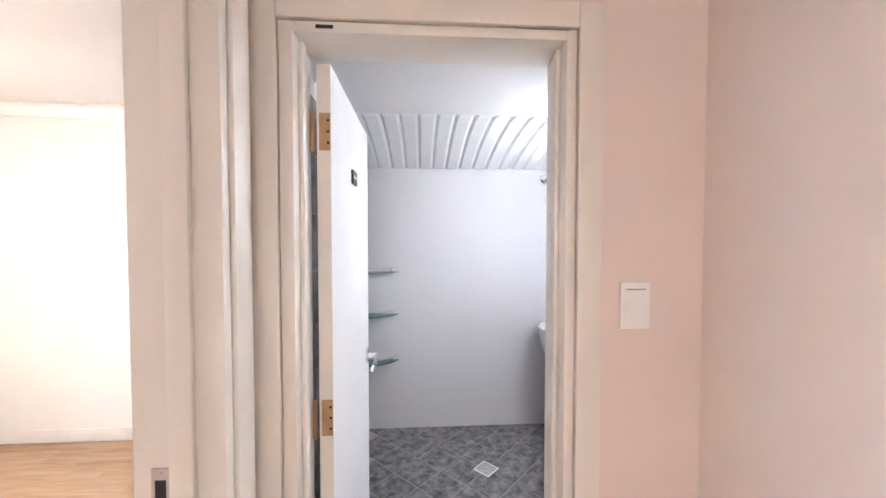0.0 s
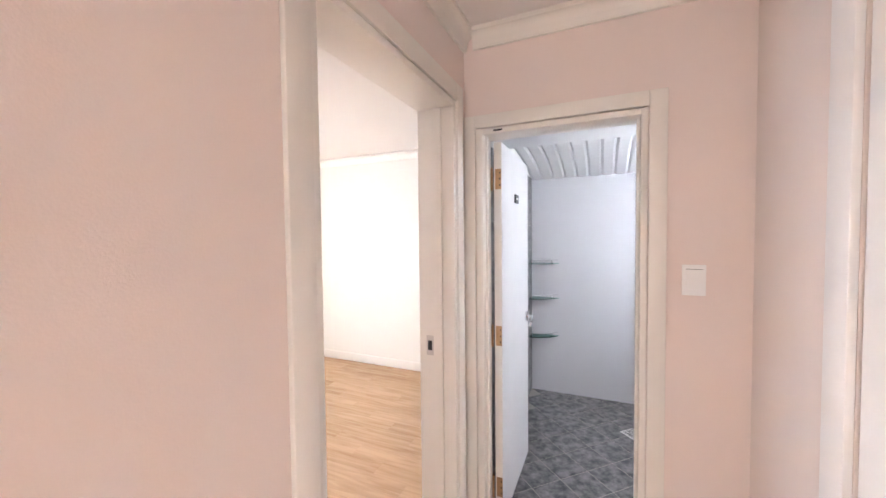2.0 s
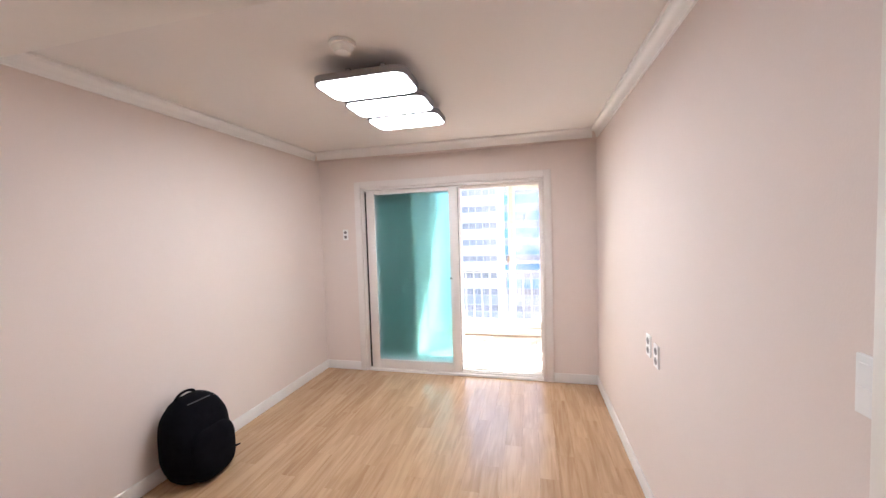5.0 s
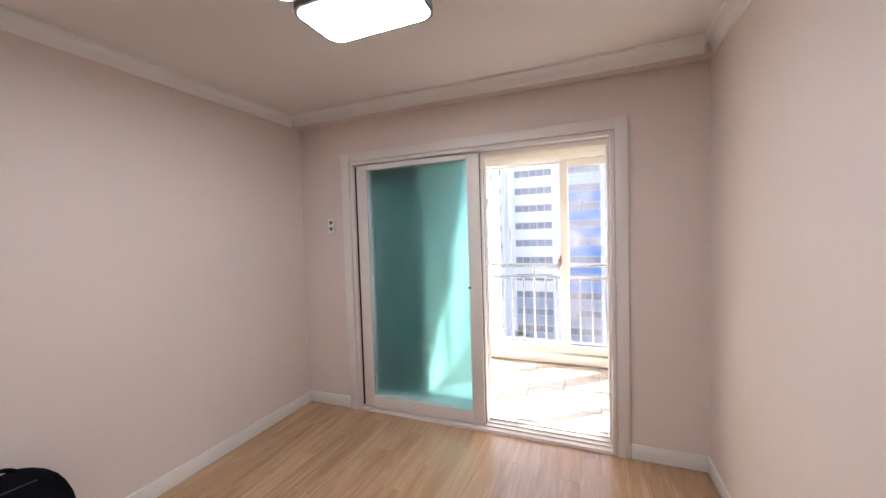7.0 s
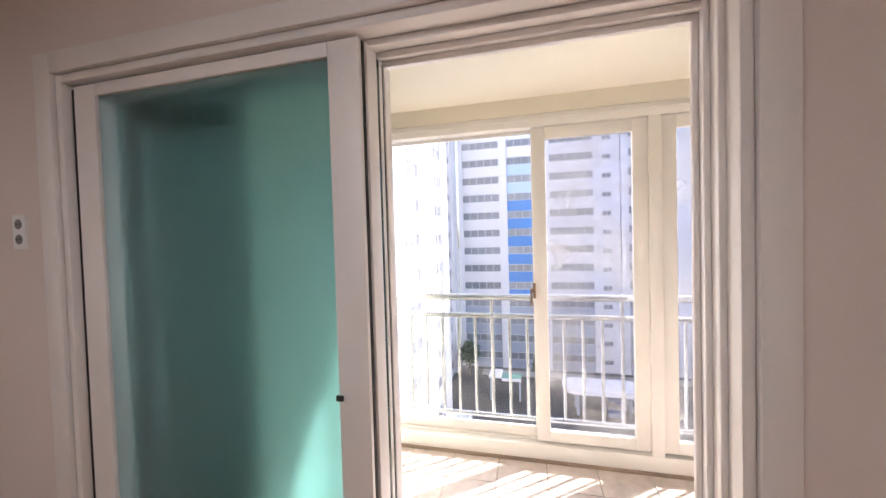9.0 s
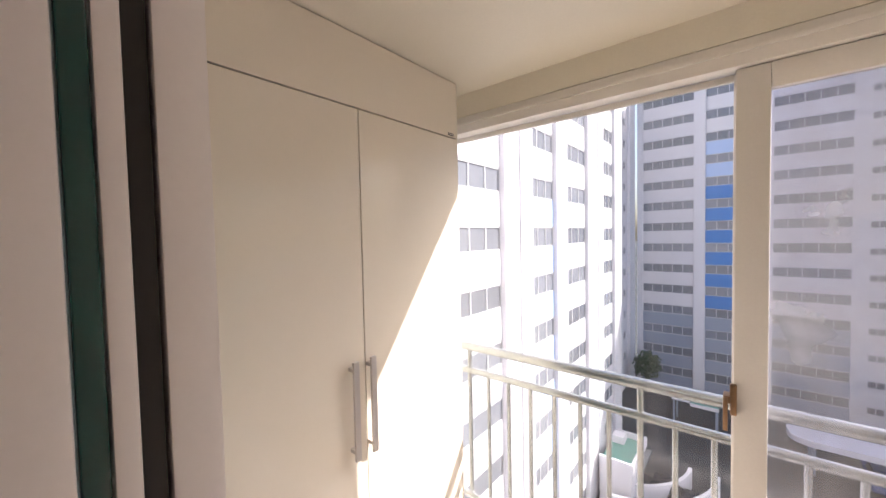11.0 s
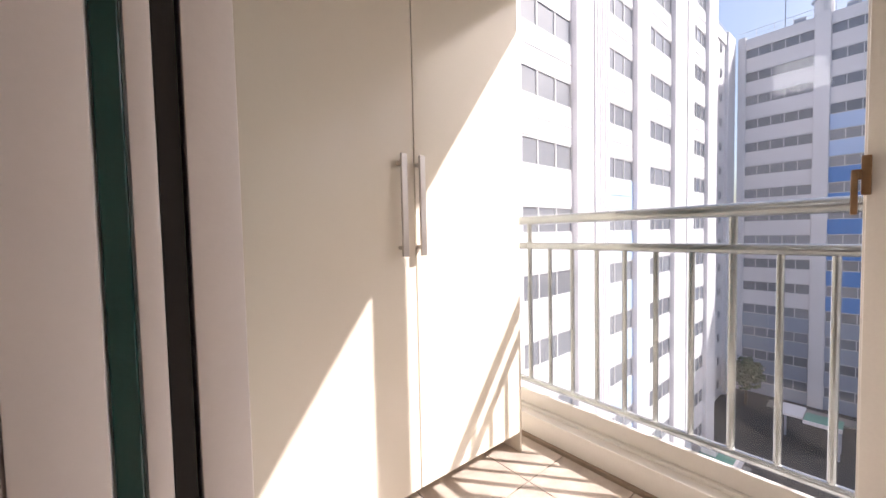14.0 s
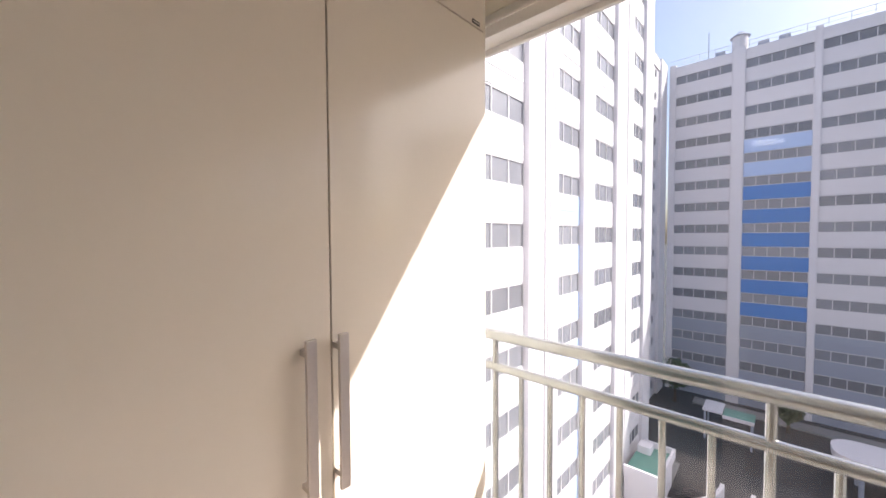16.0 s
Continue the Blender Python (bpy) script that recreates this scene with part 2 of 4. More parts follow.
def mesh_of(name, bm, material, smooth=False):
    me = bpy.data.meshes.new(name)
    bm.to_mesh(me)
    bm.free()
    me.materials.append(material)
    if smooth:
        for p in me.polygons:
            p.use_smooth = not (p.area > 0.0008 and max(abs(c) for c in p.normal) > 0.999)
        me.set_sharp_from_angle(angle=radians(35))
    return me


def part(name, bm, material, parent=None, label="", smooth=False):
    me = bm if isinstance(bm, bpy.types.Mesh) else mesh_of(name, bm, material, smooth)
    ob = new(name, me)
    if parent is not None:
        ob.parent = parent
        if parent.parent is None:
            ob.matrix_parent_inverse = parent.matrix_basis.inverted()
    return tagged(ob, label)


def thing(name, at, label, category, group="", kind=""):
    ob = new(name)
    ob.empty_display_size = 0.1
    ob.matrix_basis = Matrix.Translation(at)
    return tagged(ob, label, category, group, kind)


def struct(name, bm, material, label, category, smooth=False):
    return tagged(part(name, bm, material, None, "", smooth), label, category, "", "structure")


def wall_boxes(axis, c0, c1, a0, a1, z0, z1, openings=()):
    """Boxes of a wall from a0 to a1 along the other axis, with openings (b0, b1, zlow, zhigh)."""
    out = []
    pos = a0
    for b0, b1, lo, hi in sorted(openings):
        out.append((pos, b0, z0, z1))
        if lo > z0:
            out.append((b0, b1, z0, lo))
        if hi < z1:
            out.append((b0, b1, hi, z1))
        pos = b1
    out.append((pos, a1, z0, z1))
    if axis == "x":
        return [(c0, c1, a, b, l, h) for a, b, l, h in out if b > a]
    return [(a, b, c0, c1, l, h) for a, b, l, h in out if b > a]


# ---- measures ----
CZ = 2.43            # ceiling
XW, XWB = -2.07, -2.30   # window wall, room and balcony faces
YN, YS = 0.87, -2.052    # room walls
XD0, XD1 = 0.94, 1.09    # wall between rooms and hall
YB0, YB1 = 2.29, 2.41    # bathroom wall
XE = 2.185               # hall's east wall
BX = -3.62               # balcony's outer wall, inner face
BZ = 2.352               # balcony ceiling

# ---- walls ----
struct("wall_window", boxes(*wall_boxes("x", XWB, XW, -2.052, 4.2, -0.1, CZ, [(-1.55, 0.385, -0.1, 2.03), (1.35, 3.05, 0.5, 2.05)])), WALLPAPER, "pinkish papered wall round the balcony sliding door", "wall")
struct("wall_north", boxes(*wall_boxes("y", YN, 0.99, XW, XD0, 0, CZ)), WALLPAPER, "plain pinkish papered side wall with outlets", "wall")
struct("wall_south", boxes(*wall_boxes("y", YS - 0.12, YS, XWB, 1.09, 0, CZ)), WALLPAPER, "plain pinkish papered side wall behind a backpack", "wall")
struct("wall_hall_west", boxes(*wall_boxes("x", XD0, XD1, YS, YB0, 0, CZ, [(-1.35, 0.79, 0, 2.06), (1.29, 2.17, 0, 2.09)])), PEACH, "peach papered hall wall with two doorways", "wall")
struct("wall_bathroom", boxes(*wall_boxes("y", YB0, YB1, 0.88, 2.7, -0.12, CZ, [(1.165, 1.84, -0.12, 2.0)])), PEACH, "peach papered hall wall round the bathroom door", "wall")
struct("wall_hall_east", boxes(*wall_boxes("x", XE, XE + 0.15, -2.7, YB0, 0, CZ, [(0.88, 1.71, 0, 2.06)])), WALLPAPER, "pale papered hall wall beside a white door", "wall")
# unseen end wall; its opening is made up for the fill lamp
struct("wall_hall_end", boxes(*wall_boxes("y", -2.72, -2.6, XD0, XE, 0, CZ, [(1.12, 2.1, 0.7, 2.3)])), WALLPAPER, "plain papered wall closing the hall", "wall")
struct("wall_hall_return", boxes((XD0, XD1, -2.6, YS - 0.12, 0, CZ)), WALLPAPER, "short plain papered hall wall", "wall")
struct("wall_bedroom_north", boxes((XW, XD0, 4.2, 4.32, 0, CZ)), PALE, "plain off-white papered bedroom wall", "wall")
struct("wall_bedroom_east", boxes((XD0, XD0 + 0.1, YB1, 4.32, -0.12, CZ)), PALE, "plain off-white papered bedroom wall", "wall")
struct("wall_bath_west", boxes((0.98, 1.035, YB1, 4.5, -0.12, CZ)), WGROUT, "white bathroom side wall", "wall")
struct("wall_bath_north", boxes((0.98, 2.7, 4.5, 4.6, -0.12, CZ)), WGROUT, "white tiled bathroom back wall", "wall")
struct("wall_bath_east", boxes((2.6, 2.7, YB1, 4.5, -0.12, CZ)), WTILE, "white bathroom side wall", "wall")
# floors and ceilings
struct("floor_base", boxes((XW, XD1, YS, YN, -0.1, -0.012), (XD1, XE, -2.6, YB0, -0.1, -0.012), (XW, XD0, 0.87, 4.2, -0.1, -0.012), (XD0, XD1, 0.87, YB0, -0.1, -0.012), (XE, XE + 0.15, 0.88, 1.71, -0.1, -0.002)), GROOVE, "dark underlay beneath the laminate floor", "floor")
struct("ceiling_room", boxes((XWB, XD1, YS - 0.12, 0.93, CZ, CZ + 0.1)), CEIL, "white papered room ceiling", "ceiling")
struct("ceiling_hall", boxes((XD1, XE + 0.15, -2.72, YB1, CZ, CZ + 0.1)), CEIL, "white papered hall ceiling", "ceiling")
struct("ceiling_bedroom", boxes((XWB, XD1, 0.93, 4.32, CZ, CZ + 0.1)), CEIL, "white papered bedroom ceiling", "ceiling")
struct("soffit", boxes((XW, -1.975, YS, YN, 2.352, CZ)), WALLPAPER, "shallow papered soffit above the sliding door", "soffit")
struct("soffit_bedroom", boxes((XW, -1.975, 0.99, 4.2, 2.33, CZ)), PALE, "shallow papered soffit in the bedroom", "soffit")


def molding(name, bm, material, label):
    struct(name, bm, material, label, "molding", True)


def crown(x0, x1, y0, y1, side, z=CZ):
    """Cove crown swept along one edge of the room: a lower bead, a hollow and an upper fillet."""
    prof = [(0.0, -0.080), (0.012, -0.080), (0.015, -0.076), (0.015, -0.068)]
    for k in range(7):
        a = radians(90 * k / 6)
        prof.append((0.018 + 0.034 * (1 - math.cos(a)), -0.062 + 0.044 * math.sin(a)))
    prof += [(0.058, -0.018), (0.061, -0.014), (0.061, -0.0005), (0.0, -0.0005)]
    bm = bmesh.new()
    rings = []
    for e in (0, 1):
        ring = []
        for d, h in prof:
            p = {"n": ((x0, x1)[e], y1 - d), "s": ((x0, x1)[e], y0 + d), "w": (x0 + d, (y0, y1)[e]), "e": (x1 - d, (y0, y1)[e])}[side]
            ring.append(bm.verts.new((*p, z + h)))
        rings.append(ring)
    n = len(prof)
    for k in range(n):
        bm.faces.new((rings[0][k], rings[0][(k + 1) % n], rings[1][(k + 1) % n], rings[1][k]))
    bm.faces.new(rings[0])
    bm.faces.new(rings[1])
    bmesh.ops.recalc_face_normals(bm, faces=bm.faces)
    return bm


molding("crown_north", crown(-1.975, XD0, 0, YN, "n"), CROWN, "white coved crown molding")
molding("crown_south", crown(-1.975, XD0, YS, 0, "s"), CROWN, "white coved crown molding")
molding("crown_window", crown(-1.975, 0, YS + 0.05, YN - 0.05, "w"), CROWN, "white coved crown molding on the soffit")
molding("crown_hall_north", crown(XD1 + 0.05, XE - 0.05, 0, YB0, "n"), TRIM, "cream coved crown molding")
molding("crown_hall_west", crown(XD1, 2, -2.6, YB0, "w"), TRIM, "cream coved crown molding")
molding("crown_hall_east", crown(1, XE, -2.6, YB0, "e"), TRIM, "cream coved crown molding")
molding("crown_bedroom_north", crown(-1.975, XD0, 3, 4.2, "n"), CROWN, "white coved crown molding")
molding("crown_bedroom_window", crown(-1.975, 0, 0.99, 4.15, "w"), CROWN, "white coved crown molding")


def skirting(name, x0, x1, y0, y1):
    struct(name, boxes((x0, x1, y0, y1, 0, 0.095), bevel=0.004), WHITE, "white painted baseboard", "baseboard", True)


skirting("baseboard_north", XW + 0.013, XD0, YN - 0.013, YN)
skirting("baseboard_south", XW + 0.013, XD0, YS, YS + 0.013)
skirting("baseboard_window_a", XW, XW + 0.013, 0.46, YN)
skirting("baseboard_window_b", XW, XW + 0.013, YS, -1.625)
skirting("baseboard_bedroom_north", XW, XD0, 4.187, 4.2)
skirting("baseboard_bedroom_west", XW, XW + 0.013, 0.99, 4.187)
skirting("baseboard_hall", XD1, XD1 + 0.012, 0.80, 1.215)


# ---- doorways ----
def door_frame(name, parts, label):
    t = thing(name, (0, 0, 0), label, "door frame", "", "structure")
    for nm, b, m in parts:
        part(nm, boxes(*b, bevel=0.003), m, t, "", True)
    return t


# bathroom: casing and lining
door_frame("door_frame_bathroom", [
    ("casing", [(1.078, 1.148, YB0 - 0.018, YB0, 0, 2.048)], TRIM),
    ("casing", [(1.853, 1.915, YB0 - 0.018, YB0, 0, 2.048)], TRIM),
    ("casing", [(1.148, 1.853, YB0 - 0.018, YB0, 1.990, 2.048)], TRIM),
    ("jamb", [(1.150, 1.182, YB0 - 0.008, YB1 + 0.01, 0, 1.987)], TRIM),
    ("jamb", [(1.826, 1.851, YB0 - 0.008, YB1 + 0.01, 0, 1.987)], TRIM),
    ("head", [(1.182, 1.826, YB0 - 0.008, YB1 + 0.01, 1.962, 1.987)], TRIM),
    ("sill", [(1.182, 1.826, YB0 - 0.002, YB1 + 0.01, -0.06, 0.025)], TRIM),
    ("stop", [(1.182, 1.194, YB0 + 0.03, YB0 + 0.055, 0.025, 1.962)], TRIM),
    ("stop", [(1.814, 1.826, YB0 + 0.03, YB0 + 0.055, 0.025, 1.962)], TRIM),
], "cream painted frame of the bathroom door")
lab = thing("sticker", (1.245, YB0 - 0.009, 1.972), "tiny dark maker's sticker on the door head", "sticker")
part("backing", boxes((1.235, 1.275, YB0 - 0.0095, YB0 - 0.0082, 1.970, 1.978)), BLACKP, lab)

# bedroom doorway, seen from the hall
f = door_frame("door_frame_bedroom", [
    ("casing", [(XD1, XD1 + 0.016, 1.217, 1.29, 0, 2.165)], TRIM),
    ("casing", [(XD1, XD1 + 0.016, 2.17, 2.24, 0, 2.165)], TRIM),
    ("casing", [(XD1, XD1 + 0.016, 1.29, 2.17, 2.09, 2.165)], TRIM),
    ("jamb", [(XD0 - 0.02, XD1 + 0.006, 1.292, 1.32, 0, 2.088)], TRIM),
    ("jamb", [(XD0 - 0.02, XD1 + 0.006, 2.14, 2.168, 0, 2.088)], TRIM),
    ("head", [(XD0 - 0.02, XD1 + 0.006, 1.32, 2.14, 2.06, 2.088)], TRIM),
    ("stop", [(XD0 + 0.055, XD0 + 0.10, 2.126, 2.14, 0, 2.06)], TRIM),
    ("stop", [(XD0 + 0.055, XD0 + 0.10, 1.32, 1.334, 0, 2.06)], TRIM),
], "cream painted frame of the open bedroom doorway")
strike = thing("strike_plate", (0.98, 2.14, 1.0), "small steel strike plate on the door jamb", "strike plate")
part("plate", boxes((0.955, 0.992, 2.137, 2.1398, 0.955, 1.045), bevel=0.001), STEEL, strike)
part("hole", boxes((0.963, 0.983, 2.1358, 2.1372, 0.978, 1.022)), BLACKP, strike, "dark latch hole")
for zz in (0.965, 1.035):
    part("screw", tubes(((0.973, 2.1372, zz), (0.973, 2.1355, zz), 0.004), seg=8), STEEL, strike)

# room doorway
door_frame("door_frame_room", [
    ("casing", [(XD0 - 0.02, XD0, 0.79, 0.868, 0, 2.13)], TRIM),
    ("casing", [(XD0 - 0.02, XD0, -1.43, -1.35, 0, 2.13)], TRIM),
    ("casing", [(XD0 - 0.02, XD0, -1.35, 0.79, 2.06, 2.13)], TRIM),
    ("jamb", [(XD0 + 0.006, XD1 + 0.012, 0.765, 0.788, 0, 2.058)], TRIM),
    ("stop", [(XD0 + 0.05, XD1 - 0.06, 0.752, 0.765, 0, 2.04)], TRIM),
    ("jamb", [(XD0 + 0.006, XD1 + 0.012, -1.348, -1.325, 0, 2.058)], TRIM),
    ("head", [(XD0 + 0.006, XD1 + 0.012, -1.325, 0.765, 2.03, 2.058)], TRIM),
], "cream painted frame of the wide room doorway")

# closed white door in the hall's east wall
door_frame("door_frame_east", [
    ("casing", [(XE - 0.018, XE, 1.71, 1.80, 0, 2.14)], WHITE),
    ("casing", [(XE - 0.018, XE, 0.80, 0.88, 0, 2.14)], WHITE),
    ("casing", [(XE - 0.018, XE, 0.88, 1.71, 2.06, 2.14)], WHITE),
], "white painted frame of the closed hall door")
ed = thing("door_east", (XE + 0.02, 1.3, 0), "closed plain white hall door", "door", "", "structure")
part("leaf", boxes((XE + 0.004, XE + 0.044, 0.884, 1.704, 0.005, 2.055), bevel=0.003), WHITE, ed)


# ---- bathroom door leaf, open against the side wall ----
bd = thing("bathroom_door", (1.2, 2.42, 0.03), "white painted bathroom door standing open inwards", "door")
leaf = part("leaf", boxes((1.1960, 1.2340, 2.425, 3.10, 0.03, 1.955), bevel=0.002), BDOOR, bd)
part("edge_strip", boxes((1.1965, 1.2335, 2.4225, 2.4252, 0.03, 1.955)), TRIM, bd, "cream painted hinge edge")
for zz in (1.775, 0.995, 0.22):
    h = part("hinge", boxes((1.2030, 1.2330, 2.4195, 2.4222, zz - 0.05, zz + 0.05), bevel=0.0008), BRASS, bd, "aged brass hinge")
    part("pin", tubes(((1.186, 2.417, zz - 0.055), (1.186, 2.417, zz + 0.055), 0.006)), BRASS, h)
    for k in (-0.03, 0, 0.03):
        part("screw", tubes(((1.2270, 2.4193, zz + k), (1.2270, 2.4183, zz + k), 0.004), seg=8), BLACKP, h)
kn = part("door_knob", tubes(((1.2340, 3.035, 0.97), (1.2420, 3.035, 0.97), 0.034), ((1.2420, 3.035, 0.97), (1.2760, 3.035, 0.97), 0.012), seg=20), CHROME, bd, "chrome lever set", True)
part("lever", tubes(((1.2760, 3.045, 0.972), (1.2760, 2.975, 0.945), 0.010), ((1.2760, 2.975, 0.945), (1.2700, 2.965, 0.92), 0.011)), CHROME, kn, "", True)
sg = part("name_plate", boxes((1.2343, 1.2415, 2.705, 2.785, 1.68, 1.728), bevel=0.001), BLACKP, bd, "small black plate with a pale line of lettering")
part("lettering", boxes((1.2415, 1.2422, 2.72, 2.77, 1.700, 1.709)), WHITE, sg)

# ---- corner shelves in the bathroom ----


def corner_shelf(z):
    cx, cy, r = 1.04, 4.485, 0.30
    t = thing("corner_shelf", (cx, cy, z), "quarter-round green glass corner shelf with chrome rail", "shelf", "bathroom corner shelves")
    for nm, r0, z0, z1, m in (("glass_plate", r, z - 0.008, z, SHELFG),):
        bm = bmesh.new()
        pts = [(cx, cy)] + [(cx + r0 * math.cos(a), cy - r0 * math.sin(a)) for a in (radians(90 * i / 12) for i in range(13))]
        lo, hi = [bm.verts.new((*p, z0)) for p in pts], [bm.verts.new((*p, z1)) for p in pts]
        bm.faces.new(lo)
        bm.faces.new(hi[::-1])
        for i in range(len(pts)):
            j = (i + 1) % len(pts)
            bm.faces.new((lo[i], hi[i], hi[j], lo[j]))
        bmesh.ops.recalc_face_normals(bm, faces=bm.faces)
        part(nm, bm, m, t)
    rp = [(cx + (r - 0.012) * math.cos(a), cy - (r - 0.012) * math.sin(a), z + 0.03) for a in (radians(5 + 80 * i / 10) for i in range(11))]
    part("guard_rail", tubes(*[(rp[i], rp[i + 1], 0.0035) for i in range(10)], seg=8), CHROME, t, "", True)
    for p in (rp[0], rp[5], rp[10]):
        part("post", tubes((p, (p[0], p[1], z - 0.012), 0.005), seg=8), CHROME, t, "", True)


for zz in (1.225, 0.885, 0.515):
    corner_shelf(zz)

# bathroom ceiling with a ribbed shallow vault, in one mesh
bm = boxes((1.035, 2.6, YB1, 3.32, 2.13, 2.2))
prof = []
for i in range(14):
    u = i / 13
    prof.append((3.32 + 1.18 * u, 2.13 + 0.05 * math.sin(min(u * 8, math.pi / 2)) - 0.19 * u ** 2.2))
NX = 88
grid = []
for k in range(NX + 1):
    x = 1.035 + 1.565 * k / NX
    ph = (x - 1.035) / 0.105 % 1
    dip = -0.012 if 0.0 <= ph < 0.18 else 0.0
    grid.append([bm.verts.new((x, y, z - dip)) for y, z in prof])
for k in range(NX):
    for i in range(13):
        bm.faces.new((grid[k][i], grid[k][i + 1], grid[k + 1][i + 1], grid[k + 1][i]))
struct("ceiling_bathroom", bm, BCEIL, "white plastic bathroom ceiling with a ribbed vault", "ceiling")
struct("ceiling_bathroom_slab", boxes((0.98, 2.7, YB1, 4.6, CZ, CZ + 0.1)), CEIL, "slab above the bathroom ceiling", "ceiling")
sh = thing("shower_head", (2.48, 4.49, 1.93), "round chrome shower head on a wall arm", "shower head")
part("arm", tubes(((2.52, 4.49, 1.80), (2.49, 4.36, 1.95), 0.009), ((2.52, 4.49, 1.80), (2.52, 4.465, 1.80), 0.022)), CHROME, sh, "", True)
bm = bmesh.new()
bmesh.ops.create_uvsphere(bm, u_segments=16, v_segments=10, radius=0.042, matrix=Matrix.Translation((2.485, 4.35, 1.965)))
part("head", bm, CHROME, sh, "", True)
dr = thing("floor_drain", (1.909, 3.777, -0.052), "square pierced white floor drain among slate tiles", "drain")
c45 = math.cos(radians(45))
bm = boxes((-0.062, 0.062, -0.062, 0.062, 0, 0.004), bevel=0.001)
bm.transform(pose(1.909, 3.777, -0.0535, 0, 0, 45))
part("grate", bm, WHITE, dr)
for i in range(7):
    for j in range(7):
        bm = boxes((-0.0045, 0.0045, -0.0045, 0.0045, 0, 0.0006))
        bm.transform(pose(1.909 + (i - 3) * 0.015 * c45 - (j - 3) * 0.015 * c45, 3.777 + (i - 3) * 0.015 * c45 + (j - 3) * 0.015 * c45, -0.0492, 0, 0, 45))
        part("slot", bm, BLACKP, dr)
wl = thing("wall_lamp", (2.58, 3.3, 1.95), "white glass bathroom wall lamp", "lamp")
part("base", boxes((2.575, 2.6, 3.1, 3.5, 1.91, 1.99), bevel=0.004), WHITE, wl)
part("diffuser", rounded(2.50, 2.575, 3.08, 3.52, 1.92, 1.98, 0.03), glow("bath_lamp", (0.93, 0.96, 1.0), 3.3), wl)
ba = thing("wash_basin", (2.46, 4.05, -0.05), "white ceramic pedestal wash basin", "basin")
bm = bmesh.new()
prof = [(0.085, 0.60), (0.13, 0.66), (0.165, 0.74), (0.178, 0.81), (0.176, 0.825), (0.160, 0.825), (0.145, 0.78), (0.10, 0.72), (0.02, 0.70)]
rings = [[bm.verts.new((2.475 + rr * math.cos(a) * 0.70, 4.05 + rr * math.sin(a) * 1.15, zz)) for a in (2 * math.pi * k / 28 for k in range(28))] for rr, zz in prof]
for r0, r1 in zip(rings, rings[1:]):
    for k in range(28):
        bm.faces.new((r0[k], r0[(k + 1) % 28], r1[(k + 1) % 28], r1[k]))
bm.faces.new(rings[-1])
bm.faces.new(rings[0][::-1])
bmesh.ops.recalc_face_normals(bm, faces=bm.faces)
part("bowl", bm, WTILE, ba, "", True)
part("pedestal", tube(bmesh.new(), (2.50, 4.05, -0.052), (2.50, 4.05, 0.61), 0.085, 20, 0.07), WTILE, ba, "", True)


# ---- switches and outlets ----
def wall_plate(name, m, w, h, label, category, kind):
    """Plate in the xz plane facing -y in its own frame, moved by m."""
    t = new(name)
    t.matrix_basis = m
    tagged(t, label, category)

    def put(nm, bm, mt, sub=None):
        ob = new(nm, mesh_of(nm, bm, mt))
        ob.parent = sub or t
        return ob
    put("plate", boxes((-w / 2, w / 2, -0.009, 0, -h / 2, h / 2), bevel=0.002), PLATE)
    if kind == "switch":
        put("rocker", boxes((-w * 0.32, w * 0.32, -0.013, -0.009, -h * 0.34, h * 0.34), bevel=0.0015), PLATE)
        put("gap", boxes((-w * 0.34, w * 0.34, -0.0098, -0.0092, h * 0.345, h * 0.357)), DARK)
    elif kind == "double":
        for s in (-1, 1):
            put("rocker", boxes((-w * 0.36, w * 0.36, -0.013, -0.009, s * h * 0.2 - h * 0.17, s * h * 0.2 + h * 0.17), bevel=0.0015), PLATE)
    else:
        for s in (-1, 1):
            r = put("socket", tubes(((0, -0.009, s * h * 0.22), (0, -0.0105, s * h * 0.22), w * 0.27), seg=20), SOCK)
            for q in (-1, 1):
                put("hole", tubes(((q * w * 0.12, -0.0105, s * h * 0.22), (q * w * 0.12, -0.0112, s * h * 0.22), 0.004), seg=8), BLACKP, r)
    return t


wall_plate("light_switch", pose(2.005, YB0, 1.322), 0.076, 0.116, "white single light switch on peach wallpaper", "switch", "switch")
wall_plate("light_switch", pose(0.818, YN, 1.22), 0.074, 0.116, "white double light switch beside the doorway", "switch", "double")
wall_plate("wall_outlet", pose(-0.50, YN, 0.885), 0.07, 0.115, "white wall outlet on pinkish wallpaper", "outlet", "outlet")
wall_plate("wall_outlet", pose(-0.375, YN, 0.868), 0.07, 0.115, "white wall outlet on pinkish wallpaper", "outlet", "outlet")
wall_plate("wall_outlet", pose(XW, -1.755, 1.527, 0, 0, 90), 0.062, 0.118, "white double wall outlet beside the sliding door", "outlet", "outlet")


